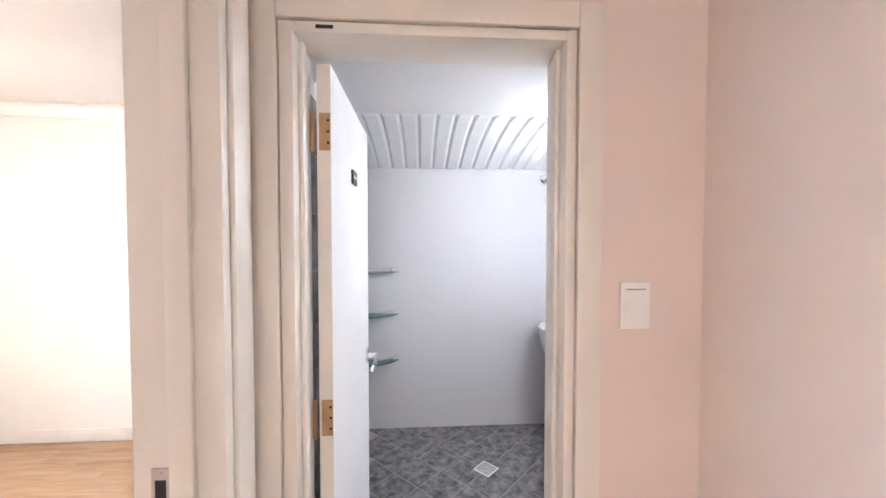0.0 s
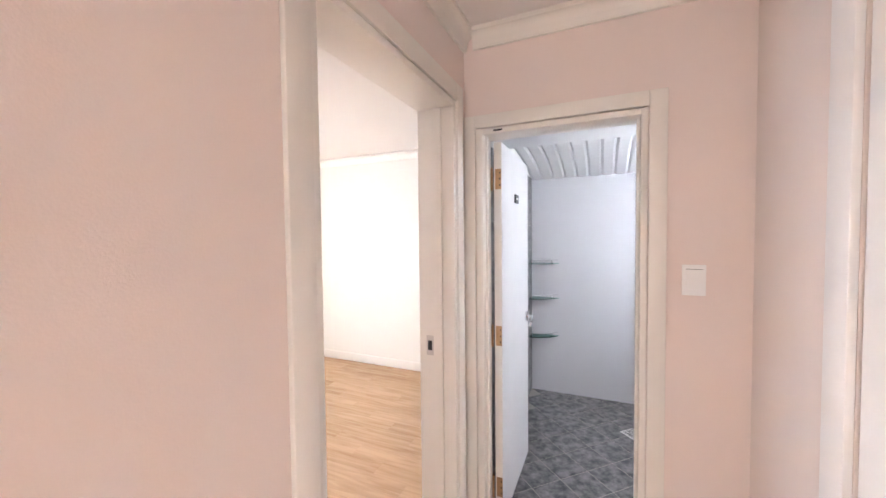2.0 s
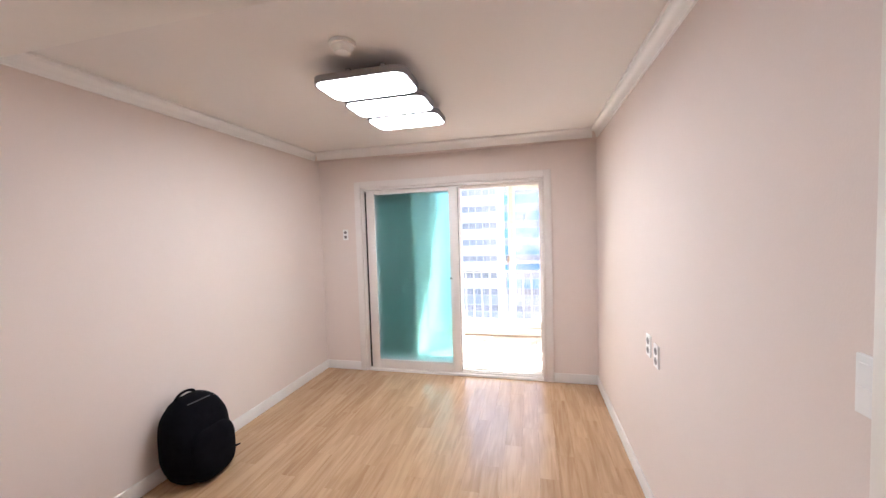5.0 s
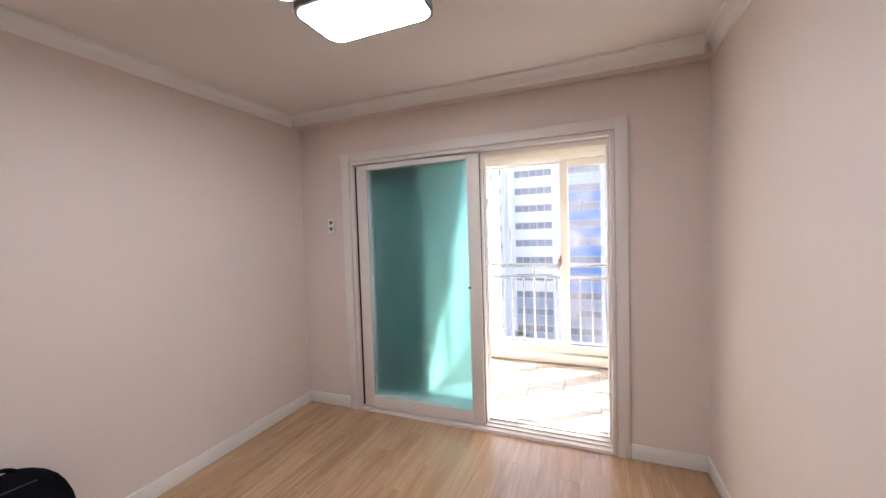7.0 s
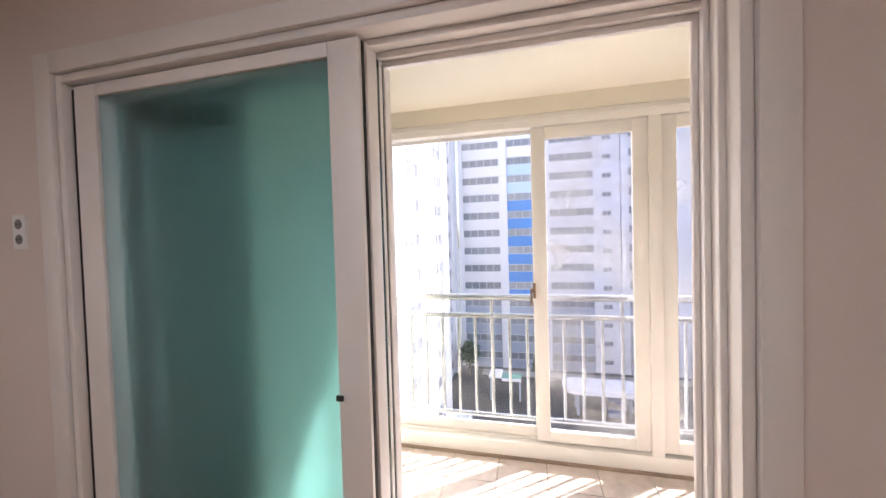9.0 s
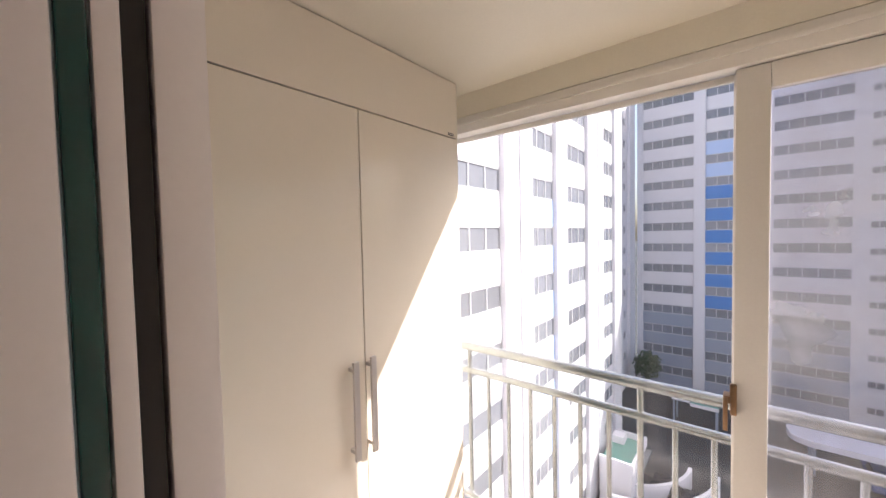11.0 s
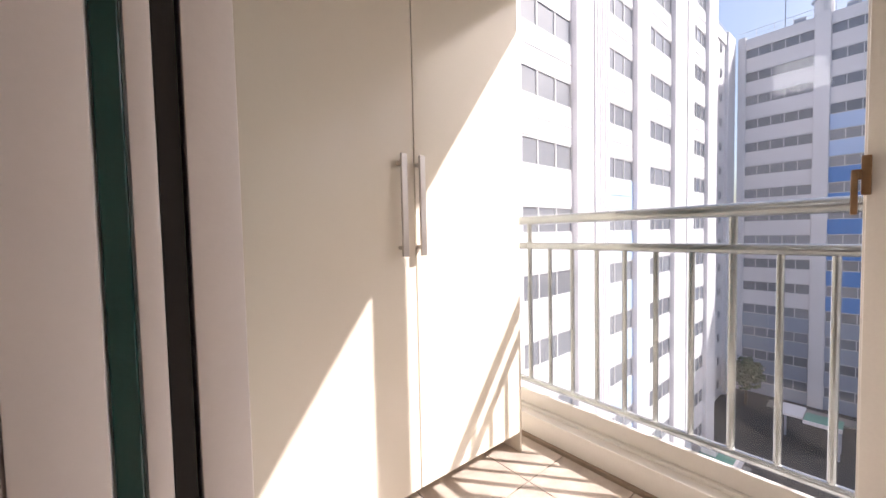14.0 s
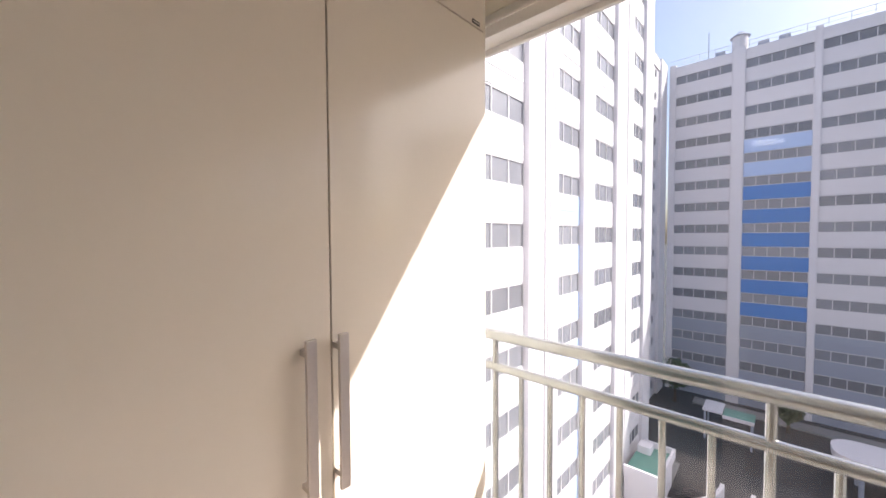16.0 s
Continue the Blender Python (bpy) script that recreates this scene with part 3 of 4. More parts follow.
# ---- ceiling lamps ----
def panel_lamp(name, x0, y0, n, label, lit):
    w, d = 0.52, 0.300
    t = thing(name, (x0, y0, CZ), label, "ceiling lamp")
    part("ceiling_plate", boxes((x0 - 0.62, x0 + -0.32, y0 - 0.12, y0 + 0.12, CZ - 0.05, CZ), bevel=0.004), LEDR, t)
    for i in range(n):
        xa = x0 - 0.06 - i * 0.326
        z = 2.335
        pn = part("panel_rim", rounded(xa - d, xa, y0 - w / 2, y0 + w / 2, z - 0.010, z + 0.024, 0.07), LEDR, t, "silver rim", True)
        part("diffuser", rounded(xa - d + 0.012, xa - 0.012, y0 - w / 2 + 0.012, y0 + w / 2 - 0.012, z - 0.0115, z + 0.004, 0.06), lit, pn, "glowing white panel")
        for yy in (y0 - 0.1, y0 + 0.1):
            part("bracket", boxes((xa - d * 0.6, xa - d * 0.4, yy - 0.012, yy + 0.012, z + 0.035, CZ)), LEDR, t)
    return t


panel_lamp("ceiling_lamp", -0.02, -0.588, 3, "three-panel rounded LED ceiling lamp, lit", LED)
panel_lamp("ceiling_lamp", -0.38, 2.50, 2, "rounded LED ceiling lamp in the bedroom, lit", LEDB)
sd = thing("smoke_detector", (0.04, -0.585, CZ), "round white smoke detector on the ceiling", "smoke detector")
part("base", tubes(((0.04, -0.585, CZ), (0.04, -0.585, CZ - 0.018), 0.062), seg=28), WHITE, sd, "", True)
part("dome", tube(bmesh.new(), (0.04, -0.585, CZ - 0.045), (0.04, -0.585, CZ - 0.018), 0.034, 24, 0.052), WHITE, sd, "", True)
sd = thing("smoke_detector", (-0.22, 2.42, CZ), "round white smoke detector on the bedroom ceiling", "smoke detector")
part("base", tubes(((-0.22, 2.42, CZ), (-0.22, 2.42, CZ - 0.018), 0.062), seg=28), WHITE, sd, "", True)
part("dome", tube(bmesh.new(), (-0.22, 2.42, CZ - 0.045), (-0.22, 2.42, CZ - 0.018), 0.034, 24, 0.052), WHITE, sd, "", True)

# ---- backpack ----
bp_ = thing("backpack", (-0.22, -1.88, 0), "black fabric backpack leaning against the wall", "backpack")
bm = bmesh.new()
bmesh.ops.create_uvsphere(bm, u_segments=28, v_segments=20, radius=1.0)
for v in bm.verts:
    x, y, z = v.co
    s = lambda q, e: math.copysign(abs(q) ** e, q)
    w = 0.20 * (1 - 0.22 * max(z, 0) ** 2)
    v.co = (-0.22 + w * s(x, 0.6) + 0.006 * noise.noise(v.co * 3), -1.89 + 0.135 * s(y, 0.7) * (1 - 0.3 * max(z, 0)) - 0.03 * z + 0.008 * noise.noise(v.co * 5), max(0.0, 0.262 + 0.268 * s(z, 0.65)))
part("main_bag", bm, BLACK, bp_, "", True)
bm = bmesh.new()
bmesh.ops.create_uvsphere(bm, u_segments=20, v_segments=14, radius=1.0)
for v in bm.verts:
    x, y, z = v.co
    s = lambda q, e: math.copysign(abs(q) ** e, q)
    v.co = (-0.23 + 0.155 * s(x, 0.6), -1.77 + 0.07 * s(y, 0.8), max(0.0, 0.17 + 0.165 * s(z, 0.6)))
part("front_pocket", bm, BLACK, bp_, "", True)
arc = [(-0.20 + 0.075 * math.cos(a), -1.93, 0.505 + 0.05 * math.sin(a)) for a in (radians(20 + 140 * i / 8) for i in range(9))]
part("grab_handle", tubes(*[(arc[i], arc[i + 1], 0.009) for i in range(8)], seg=8), BLACK, bp_, "", True)
part("strap", tubes(((-0.40, -1.86, 0.20), (-0.45, -1.84, 0.10), 0.014), ((-0.45, -1.84, 0.10), (-0.44, -1.83, 0.03), 0.016), ((-0.44, -1.83, 0.05), (-0.50, -1.82, 0.045), 0.006), seg=8), BLACK, bp_, "", True)
part("buckle", boxes((-0.445, -0.415, -1.845, -1.83, 0.14, 0.165), bevel=0.003), STEEL, bp_, "small pale metal buckle")
part("zip", tubes(((-0.30, -1.845, 0.49), (-0.14, -1.845, 0.50), 0.004), seg=8), BLACKP, bp_)

# ---- sliding door to the balcony ----
door_frame("door_frame_balcony", [
    ("casing", [(XW, XW + 0.02, 0.387, 0.457, 0, 2.10)], VINYL),
    ("casing", [(XW, XW + 0.02, -1.625, -1.552, 0, 2.10)], VINYL),
    ("casing", [(XW, XW + 0.02, -1.552, 0.387, 2.032, 2.10)], VINYL),
    ("jamb", [(XWB - 0.004, XW + 0.006, 0.36, 0.384, 0, 2.028)], VINYL),
    ("jamb_rib", [(-2.135, -2.118, 0.345, 0.36, 0.03, 2.005)], VINYL),
    ("jamb_rib", [(-2.205, -2.188, 0.345, 0.36, 0.03, 2.005)], VINYL),
    ("jamb_rib", [(-2.262, -2.248, 0.345, 0.36, 0.03, 2.005)], VINYL),
    ("jamb", [(XWB - 0.004, XW + 0.006, -1.549, -1.525, 0, 2.028)], VINYL),
    ("head", [(XWB - 0.004, XW + 0.006, -1.525, 0.36, 2.004, 2.028)], VINYL),
    ("track", [(-2.128, -2.122, -1.525, 0.36, 1.985, 2.004)], VINYL),
    ("track", [(-2.20, -2.192, -1.525, 0.36, 1.985, 2.004)], VINYL),
    ("track", [(-2.25, -2.245, -1.525, 0.36, 1.985, 2.004)], VINYL),
    ("threshold", [(XWB - 0.004, XW + 0.006, -1.525, 0.36, -0.05, 0.022)], VINYL),
    ("track", [(-2.108, -2.098, -1.525, 0.36, 0.022, 0.034)], VINYL),
    ("track", [(-2.160, -2.150, -1.525, 0.36, 0.022, 0.034)], VINYL),
    ("track", [(-2.220, -2.210, -1.525, 0.36, 0.022, 0.034)], VINYL),
    ("track", [(-2.280, -2.270, -1.525, 0.36, 0.022, 0.034)], VINYL),
], "pinkish-white vinyl frame of the balcony sliding door")


def slider(x0, x1, y0, y1, stile, glass_m, label, group="balcony sliding door panels", shadow=True):
    t = thing("sliding_panel", ((x0 + x1) / 2, (y0 + y1) / 2, 0.03), label, "sliding door", group)
    z0, z1 = 0.036, 1.995
    for a, b in ((y0, y0 + stile), (y1 - stile, y1)):
        part("stile", boxes((x0, x1, a, b, z0, z1), bevel=0.003), VINYL, t, "", True)
    part("bottom_rail", boxes((x0, x1, y0 + stile, y1 - stile, z0, 0.125), bevel=0.003), VINYL, t, "", True)
    part("top_rail", boxes((x0, x1, y0 + stile, y1 - stile, 1.955, z1), bevel=0.003), VINYL, t, "", True)
    if glass_m:
        xm = (x0 + x1) / 2
        g = part("pane", boxes((xm - 0.003, xm + 0.003, y0 + stile, y1 - stile, 0.125, 1.955)), glass_m, t, "tinted glass pane")
        g.visible_shadow = False
    return t


sa = slider(-2.113, -2.083, -1.50, -0.478, 0.092, FROST, "white sliding panel with frosted teal glass, slid open")
part("gasket", boxes((-2.110, -2.097, -0.4785, -0.4755, 0.04, 1.99)), DARK, sa, "dark brush gasket")
part("latch", boxes((-2.083, -2.074, -0.575, -0.555, 1.03, 1.045), bevel=0.002), BLACKP, sa, "small dark finger latch")
part("edge_gap", boxes((-2.105, -2.09, -1.52, -1.502, 0.04, 1.99)), DARK, sa, "dark brush strip at the jamb")
slider(-2.180, -2.116, -1.50, -0.470, 0.09, TEAL, "white inner sliding panel stacked behind the first")
sb = slider(-2.226, -2.205, -1.50, -0.474, 0.03, None, "white sliding panel with dark green glass, stacked behind")
pg = part("pane", boxes((-2.199, -2.187, -1.47, -0.486, 0.125, 1.955)), GREENG, sb, "green tinted glass pane")
pg.visible_shadow = False
part("pane_edge", boxes((-2.203, -2.182, -0.486, -0.474, 0.04, 1.99), bevel=0.002), mat("dark_green_edge", (0.008, 0.05, 0.042), 0.12), sb, "dark green glass edge")
part("gasket", boxes((-2.246, -2.227, -0.56, -0.480, 0.04, 1.99)), DARK, sb, "dark brush gasket")
slider(-2.299, -2.250, -1.50, -0.478, 0.085, TEAL, "white outer sliding panel on the balcony side")

# ---- balcony ----
struct("balcony_slab", boxes((-3.72, XWB, -1.95, 4.3, -0.2, -0.022)), GROUT, "grouted balcony floor bed", "floor")
struct("ceiling_balcony", boxes((-3.78, XWB, -1.95, 4.3, BZ, BZ + 0.15)), PAINT, "cream painted balcony ceiling", "ceiling")
struct("balcony_beam", boxes((-3.72, BX, -1.95, 4.3, 2.245, BZ)), PAINT, "cream painted beam above the balcony windows", "beam")
struct("balcony_wall_inner_low", boxes((XWB - 0.004, XWB - 0.001, -1.75, -1.555, -0.02, BZ), (XWB - 0.004, XWB - 0.001, 0.39, 1.35, -0.02, BZ), (XWB - 0.004, XWB - 0.001, -1.555, 0.39, 2.035, BZ)), PAINT, "cream painted balcony side of the wall", "wall")
struct("balcony_wall_south", boxes((-3.78, XWB, -1.95, -1.75, -0.02, BZ)), PAINT, "cream painted balcony end wall", "wall")
struct("balcony_wall_north", boxes((-3.78, XWB, 4.2, 4.32, -0.02, CZ)), PAINT, "cream painted balcony end wall", "wall")
struct("balcony_curb", boxes((-3.72, BX + 0.012, -1.75, 4.2, -0.022, 0.004), bevel=0.003), GROUT, "brownish mortar curb beneath the window frame", "curb")

bw = thing("balcony_window", (-3.67, 1.2, 0.03), "cream vinyl sliding windows along the balcony", "window", "", "structure")
part("sill_frame", boxes((-3.74, BX, -1.75, 4.2, 0.004, 0.100), bevel=0.004), BVINYL, bw, "", True)
part("sill_track", boxes((-3.735, BX - 0.05, -1.75, 4.2, 0.10, 0.116), bevel=0.002), BVINYL, bw, "", True)
part("head_frame", boxes((-3.705, BX, -1.75, 4.2, 2.165, 2.244), bevel=0.004), BVINYL, bw, "", True)
part("head_lip", boxes((BX - 0.012, BX + 0.006, -1.75, 4.2, 2.205, 2.222), bevel=0.002), BVINYL, bw, "", True)
for yy in (-1.75, 0.63, 2.3, 3.95):
    part("post", boxes((-3.705, BX, yy, yy + 0.07, 0.1, 2.165), bevel=0.004), BVINYL, bw, "", True)


def sash(x0, x1, y0, y1, gm):
    s = part("sash", boxes((x0, x1, y0, y0 + 0.085, 0.118, 2.162), (x0, x1, y1 - 0.085, y1, 0.118, 2.162), bevel=0.004), BVINYL, bw, "", True)
    part("sash_rail", boxes((x0, x1, y0 + 0.085, y1 - 0.085, 0.118, 0.188), bevel=0.003), BVINYL, s, "", True)
    part("sash_rail", boxes((x0, x1, y0 + 0.085, y1 - 0.085, 2.14 if x1 < -3.68 else 2.085, 2.162), bevel=0.003), BVINYL, s, "", True)
    g = part("pane", boxes(((x0 + x1) / 2 - 0.003, (x0 + x1) / 2 + 0.003, y0 + 0.085, y1 - 0.085, 0.188, 2.14 if x1 < -3.68 else 2.085)), gm, s)
    g.visible_shadow = False
    return s


sash(-3.702, -3.684, -1.68, 0.03, CLEAR)
s2 = sash(-3.680, -3.640, -0.05, 0.63, DUSTY)
sash(-3.680, -3.640, 0.70, 1.55, DUSTY)
sash(-3.702, -3.684, 1.47, 2.30, CLEAR)
sash(-3.680, -3.640, 2.37, 3.20, CLEAR)
sash(-3.702, -3.684, 3.12, 3.95, CLEAR)
part("latch", boxes((-3.640, -3.622, -0.058, -0.040, 1.06, 1.16), (-3.655, -3.612, -0.075, -0.055, 1.10, 1.125), (-3.618, -3.608, -0.075, -0.062, 1.01, 1.12), bevel=0.003), BRONZE, s2, "brown bronze window latch", True)

rl = thing("balcony_railing", (-3.755, 1.0, 0.18), "painted steel balcony railing outside the windows", "railing")
RX = -3.765
part("top_rail", tubes(((RX, -1.95, 1.044), (RX, 4.3, 1.044), 0.024), seg=20), RAILM, rl, "", True)
part("middle_rail", tubes(((RX, -1.95, 0.912), (RX, 4.3, 0.912), 0.0185), seg=16), RAILM, rl, "", True)
part("bottom_rail", tubes(((RX, -1.95, 0.20), (RX, 4.3, 0.20), 0.017), seg=16), RAILM, rl, "", True)
bar = mesh_of("bar", tubes(((0, 0, 0.20), (0, 0, 0.912), 0.0105), seg=10), RAILM, True)
post = mesh_of("rail_post", tubes(((0, 0, 0.20), (0, 0, 1.03), 0.0125), seg=10), RAILM, True)
for i in range(-13, 38):
    is_post = i % 7 == 0
    ob = part("rail_post" if is_post else "bar", post if is_post else bar, RAILM, rl)
    ob.matrix_basis = Matrix.Translation((RX, -0.345 + i * 0.121, 0))
for yy in (-1.9, 0.66, 2.35, 4.2):
    part("bracket", boxes((RX, -3.74, yy - 0.015, yy + 0.015, 0.18, 0.22)), RAILM, rl)

# ---- balcony cabinet ----
cb = thing("balcony_cabinet", (-2.92, -1.35, 0), "tall glossy cream two-door balcony cabinet with steel handles", "cabinet")
CF = -1.042
part("carcass", boxes((-3.485, -2.31, -1.74, CF - 0.022, 0.078, BZ - 0.003)), LACQ, cb)
part("plinth", boxes((-3.44, -2.33, -1.72, CF - 0.38, -0.012, 0.078)), GROUT, cb, "dusty brown recessed plinth")
part("side_panel", boxes((-3.497, -3.486, -1.74, CF - 0.003, -0.012, BZ - 0.003), bevel=0.0015), LACQ, cb)
part("fascia", boxes((-3.485, -2.31, CF - 0.02, CF, 2.101, BZ - 0.004), bevel=0.0015), LACQ, cb)
for a, b, hx in ((-2.933, -2.335, -2.872), (-3.485, -2.937, -2.945)):
    d = part("door", boxes((a, b, CF - 0.02, CF, 0.085, 2.096), bevel=0.0015), LACQ, cb)
    hd = part("handle", boxes((hx - 0.011, hx + 0.011, CF + 0.026, CF + 0.036, 0.912, 1.247), bevel=0.0015), STEEL, d, "brushed steel bar handle")
for fx in (-2.872, -2.945):
    for fz in (0.941, 1.218):
        part("handle_foot", boxes((fx - 0.008, fx + 0.008, CF, CF + 0.028, fz - 0.006, fz + 0.006)), STEEL, cb)
mk = part("maker_label", boxes((-3.462, -3.425, CF, CF + 0.0012, 2.106, 2.118)), BLACKP, cb, "tiny dark maker's label")
part("lettering", boxes((-3.458, -3.429, CF + 0.0012, CF + 0.0016, 2.110, 2.114)), STEEL, mk)
part("leg", tubes(((-2.36, -1.10, -0.012), (-2.36, -1.10, 0.078), 0.02), seg=14), BLACKP, cb, "black plastic levelling foot")
part("leg", tubes(((-3.44, -1.60, -0.012), (-3.44, -1.60, 0.078), 0.02), seg=14), BLACKP, cb, "black plastic levelling foot")

# ---- outside ----
GZ = -19.0
struct("ground", boxes((-900, 300, -600, 600, GZ - 0.5, GZ)), ASPH, "dark asphalt yard between the apartment blocks", "ground")
struct("pavement", boxes((-57, -55, -8, 40, GZ, GZ + 0.14), (-40, -10, -8.6, -6.6, GZ, GZ + 0.14)), PAVE, "pale concrete pavement along the blocks", "pavement")
own = thing("own_block_wall", (-2.9, 0, GZ), "cream wall of the block below the balcony", "building", "", "structure")
part("wall", boxes((-3.78, 4, -1.95, 4.32, GZ, -0.21)), CONCW, own)
part("wall", boxes((-3.78, 4, -9, -2.76, GZ, 23)), CONCW, own)
part("wall", boxes((-3.78, -2.32, -2.76, -1.97, GZ, 23)), CONCW, own)
part("wall", boxes((-3.78, 4, 4.34, 30, GZ, 23)), CONCW, own)
part("wall", boxes((-3.78, 4, -2.76, 4.34, CZ + 0.12, 23)), CONCW, own)
part("wall", boxes((2.75, 4, -9, 4.34, -0.2, CZ + 0.1)), CONCW, own)

SH = 2.75
Z0 = 23.2 - 15 * SH - 0.9


def facade_window(name, w, h, panes):
    bm = boxes((-w / 2, w / 2, -0.05, 0.0, 0, h))
    me = mesh_of(name, bm, WPANE)
    fr = [(-w / 2, w / 2, 0, 0.05, 0, 0.07), (-w / 2, w / 2, 0, 0.05, h - 0.07, h)]
    for i in range(panes + 1):
        x = -w / 2 + w * i / panes
        fr.append((x - 0.035, x + 0.035, 0, 0.05, 0.07, h - 0.07))
    return me, mesh_of(name + "_frame", boxes(*fr), WFRM)


def block(name, m, bays, label, storeys=15):
    """An apartment block whose facade runs along its own x and looks along +y; bays of (x0, x1, kind)."""
    t = new(name)
    t.matrix_basis = m
    tagged(t, label, "apartment block")

    def put(nm, data, mt=None, sub=None, at=None):
        ob = new(nm, data if mt is None else mesh_of(nm, data, mt))
        ob.parent = sub or t
        if at:
            ob.matrix_basis = Matrix.Translation(at)
        return ob
    xa, xb = min(b[0] for b in bays), max(b[1] for b in bays)
    top = Z0 + storeys * SH
    put("wall", boxes((xa, xb, -11, -0.35, GZ, top + 0.3)), CONCW)
    put("parapet", boxes((xa, xb, -0.6, 0.06, top - 0.35, top + 0.9)), CONCW)
    rails = [(xa, xb, -0.35, -0.31, top + 1.9, top + 1.95), (xa, xb, -0.35, -0.31, top + 1.4, top + 1.44)]
    x = xa
    while x < xb:
        rails.append((x, x + 0.05, -0.35, -0.31, top + 0.9, top + 1.95))
        x += 1.6
    put("roof_railing", boxes(*rails), WFRM)
    cache = {}
    for x0, x1, kind in bays:
        w = x1 - x0
        if kind == "pilaster":
            put("pilaster", boxes((x0, x1, -0.35, 0.24, GZ, top + 1.2), bevel=0.04), CONCW)
            continue
        if kind == "thin":
            put("pilaster", boxes((x0, x1, -0.35, 0.14, GZ, top + 1.2), bevel=0.03), CONCW)
            continue
        if kind == "fluted":
            put("pilaster", boxes((x0, x1, -0.35, 0.24, GZ, top + 1.2), bevel=0.04), CONCW)
            for q in range(6):
                put("flute_rib", boxes((x0 + 0.12 + q * 0.24, x0 + 0.24 + q * 0.24, 0.24, 0.32, GZ, top + 1.2)), CONCW)
            continue
        if kind in ("stair", "slit"):
            put("stair_wall", boxes((x0, x1, -0.35, -0.1, GZ, top)), CONCW)
        for k in range(storeys):
            z = Z0 + k * SH
            if kind in ("stair", "slit"):
                key = (1.2, 0.75, 2) if kind == "stair" else (0.45, 0.9, 1)
                xs, zz, yy = (x0 + x1) / 2, z + 1.2, -0.02
            else:
                key = (round(w - 0.06, 2), 1.15 if kind != "small" else 1.3, max(2, round(w / 1.15)))
                xs, zz, yy = (x0 + x1) / 2, z + 1.35, -0.06
                if kind in ("blue", "blueside"):
                    mt = CONCW if k > 11 else CONCL if k > 9 else CONCB
                else:
                    mt = CONCW
                # shadow across the four lowest storeys, put in as a greyer spandrel colour
                if k < 4 and kind not in ("near", "tinted"):
                    mt = CONCG
                if kind == "tinted" and k < 9:
                    mt = CONCL
                key2 = (round(w, 2), mt.name)
                if key2 not in cache:
                    cache[key2] = mesh_of("spandrel", boxes((-w / 2, w / 2, -0.35, 0.0, 0, SH - 1.17), (-w / 2, w / 2, -0.35, 0.025, 0.75, 0.80)), mt)
                put("spandrel", cache[key2], at=(xs, 0, z - 0.23))
            if key not in cache:
                cache[key] = facade_window("window", *key)
            wd = put("window", cache[key][0], at=(xs, yy, zz))
            put("window_frame", cache[key][1], sub=wd)
    return t, put, top


# far block: its facade looks along +x; bays below -21.6 are added to shade the yard
far_bays = [(-62, -60.5, "pilaster"), (-60.5, -52, "band"), (-52, -51, "thin"), (-51, -43, "band"), (-43, -42, "thin"), (-42, -35.5, "band"), (-35.5, -31.5, "stair"), (-31.5, -25.5, "blue"), (-25.5, -24.9, "thin"), (-24.9, -21.6, "band"), (-21.6, -19.5, "pilaster"), (-19.5, -13.3, "band"), (-13.3, -12.3, "thin"), (-12.2, -8.6, "stair"), (-8.6, -2.4, "band"), (-2.4, -1.8, "thin"), (-1.8, 3.9, "blue"), (3.9, 5.1, "pilaster"), (5.1, 10.9, "band"), (10.9, 11.6, "thin")]
fb, put, top = block("apartment_block", pose(-58.5, 0, 0, 0, 0, -90), far_bays, "long white apartment block with a blue painted bay")
ch = put("chimney", tubes(((4.5, -0.5, top), (4.5, -0.5, top + 2.6), 0.75), seg=16), CONCW)
put("chimney_cap", tube(bmesh.new(), (4.5, -0.5, top + 2.6), (4.5, -0.5, top + 3.2), 1.0, 16, 0.25), CONCG, ch)
put("antenna", tubes(((7.6, -1, top), (7.6, -1, top + 4.5), 0.05), seg=6), CONCG)
for xx in (2.4, 6.4, 0.6):
    put("roof_box", boxes((xx - 0.5, xx + 0.5, -1.6, -0.8, top, top + 1.7)), CONCG)
# near block on the side, its facade looks along +y
near_bays = [(-38.4, -36.2, "pilaster"), (-36.2, -33.2, "near"), (-33.2, -31.9, "thin"), (-31.9, -31.3, "slit"), (-31.3, -29.2, "pilaster"), (-29.2, -25.2, "near"), (-25.2, -23.5, "pilaster"), (-23.5, -20.2, "tinted"), (-20.2, -17.3, "fluted"), (-17.3, -13.4, "near"), (-13.4, -11.6, "pilaster"), (-11.6, -6.0, "near")]
block("apartment_block", pose(0, -9.0, -0.75), near_bays, "white sunlit apartment block with recessed window bays")
# link wing between the blocks
block("apartment_block", pose(0, -12.0, 0), [(-58, -55, "pilaster"), (-55, -51.5, "slit"), (-51.5, -48, "slit"), (-48, -38, "thin")], "white end wing with small stair windows")

# low service building, ramp walls, cars, trees in the yard
ROOFG = mat("green_roof_paint", (0.13, 0.30, 0.25), 0.7, 0, 0.15, 1.0, 12, 0.05)
lo = thing("service_building", (-33, -7.6, GZ), "low white service building with a green flat roof", "building")
part("wall", boxes((-35, -30.6, -8.5, -6.3, GZ, GZ + 3.2)), CONCW, lo)
part("roof", boxes((-35.0, -30.6, -8.5, -6.3, GZ + 3.2, GZ + 3.3)), ROOFG, lo, "green painted roof")
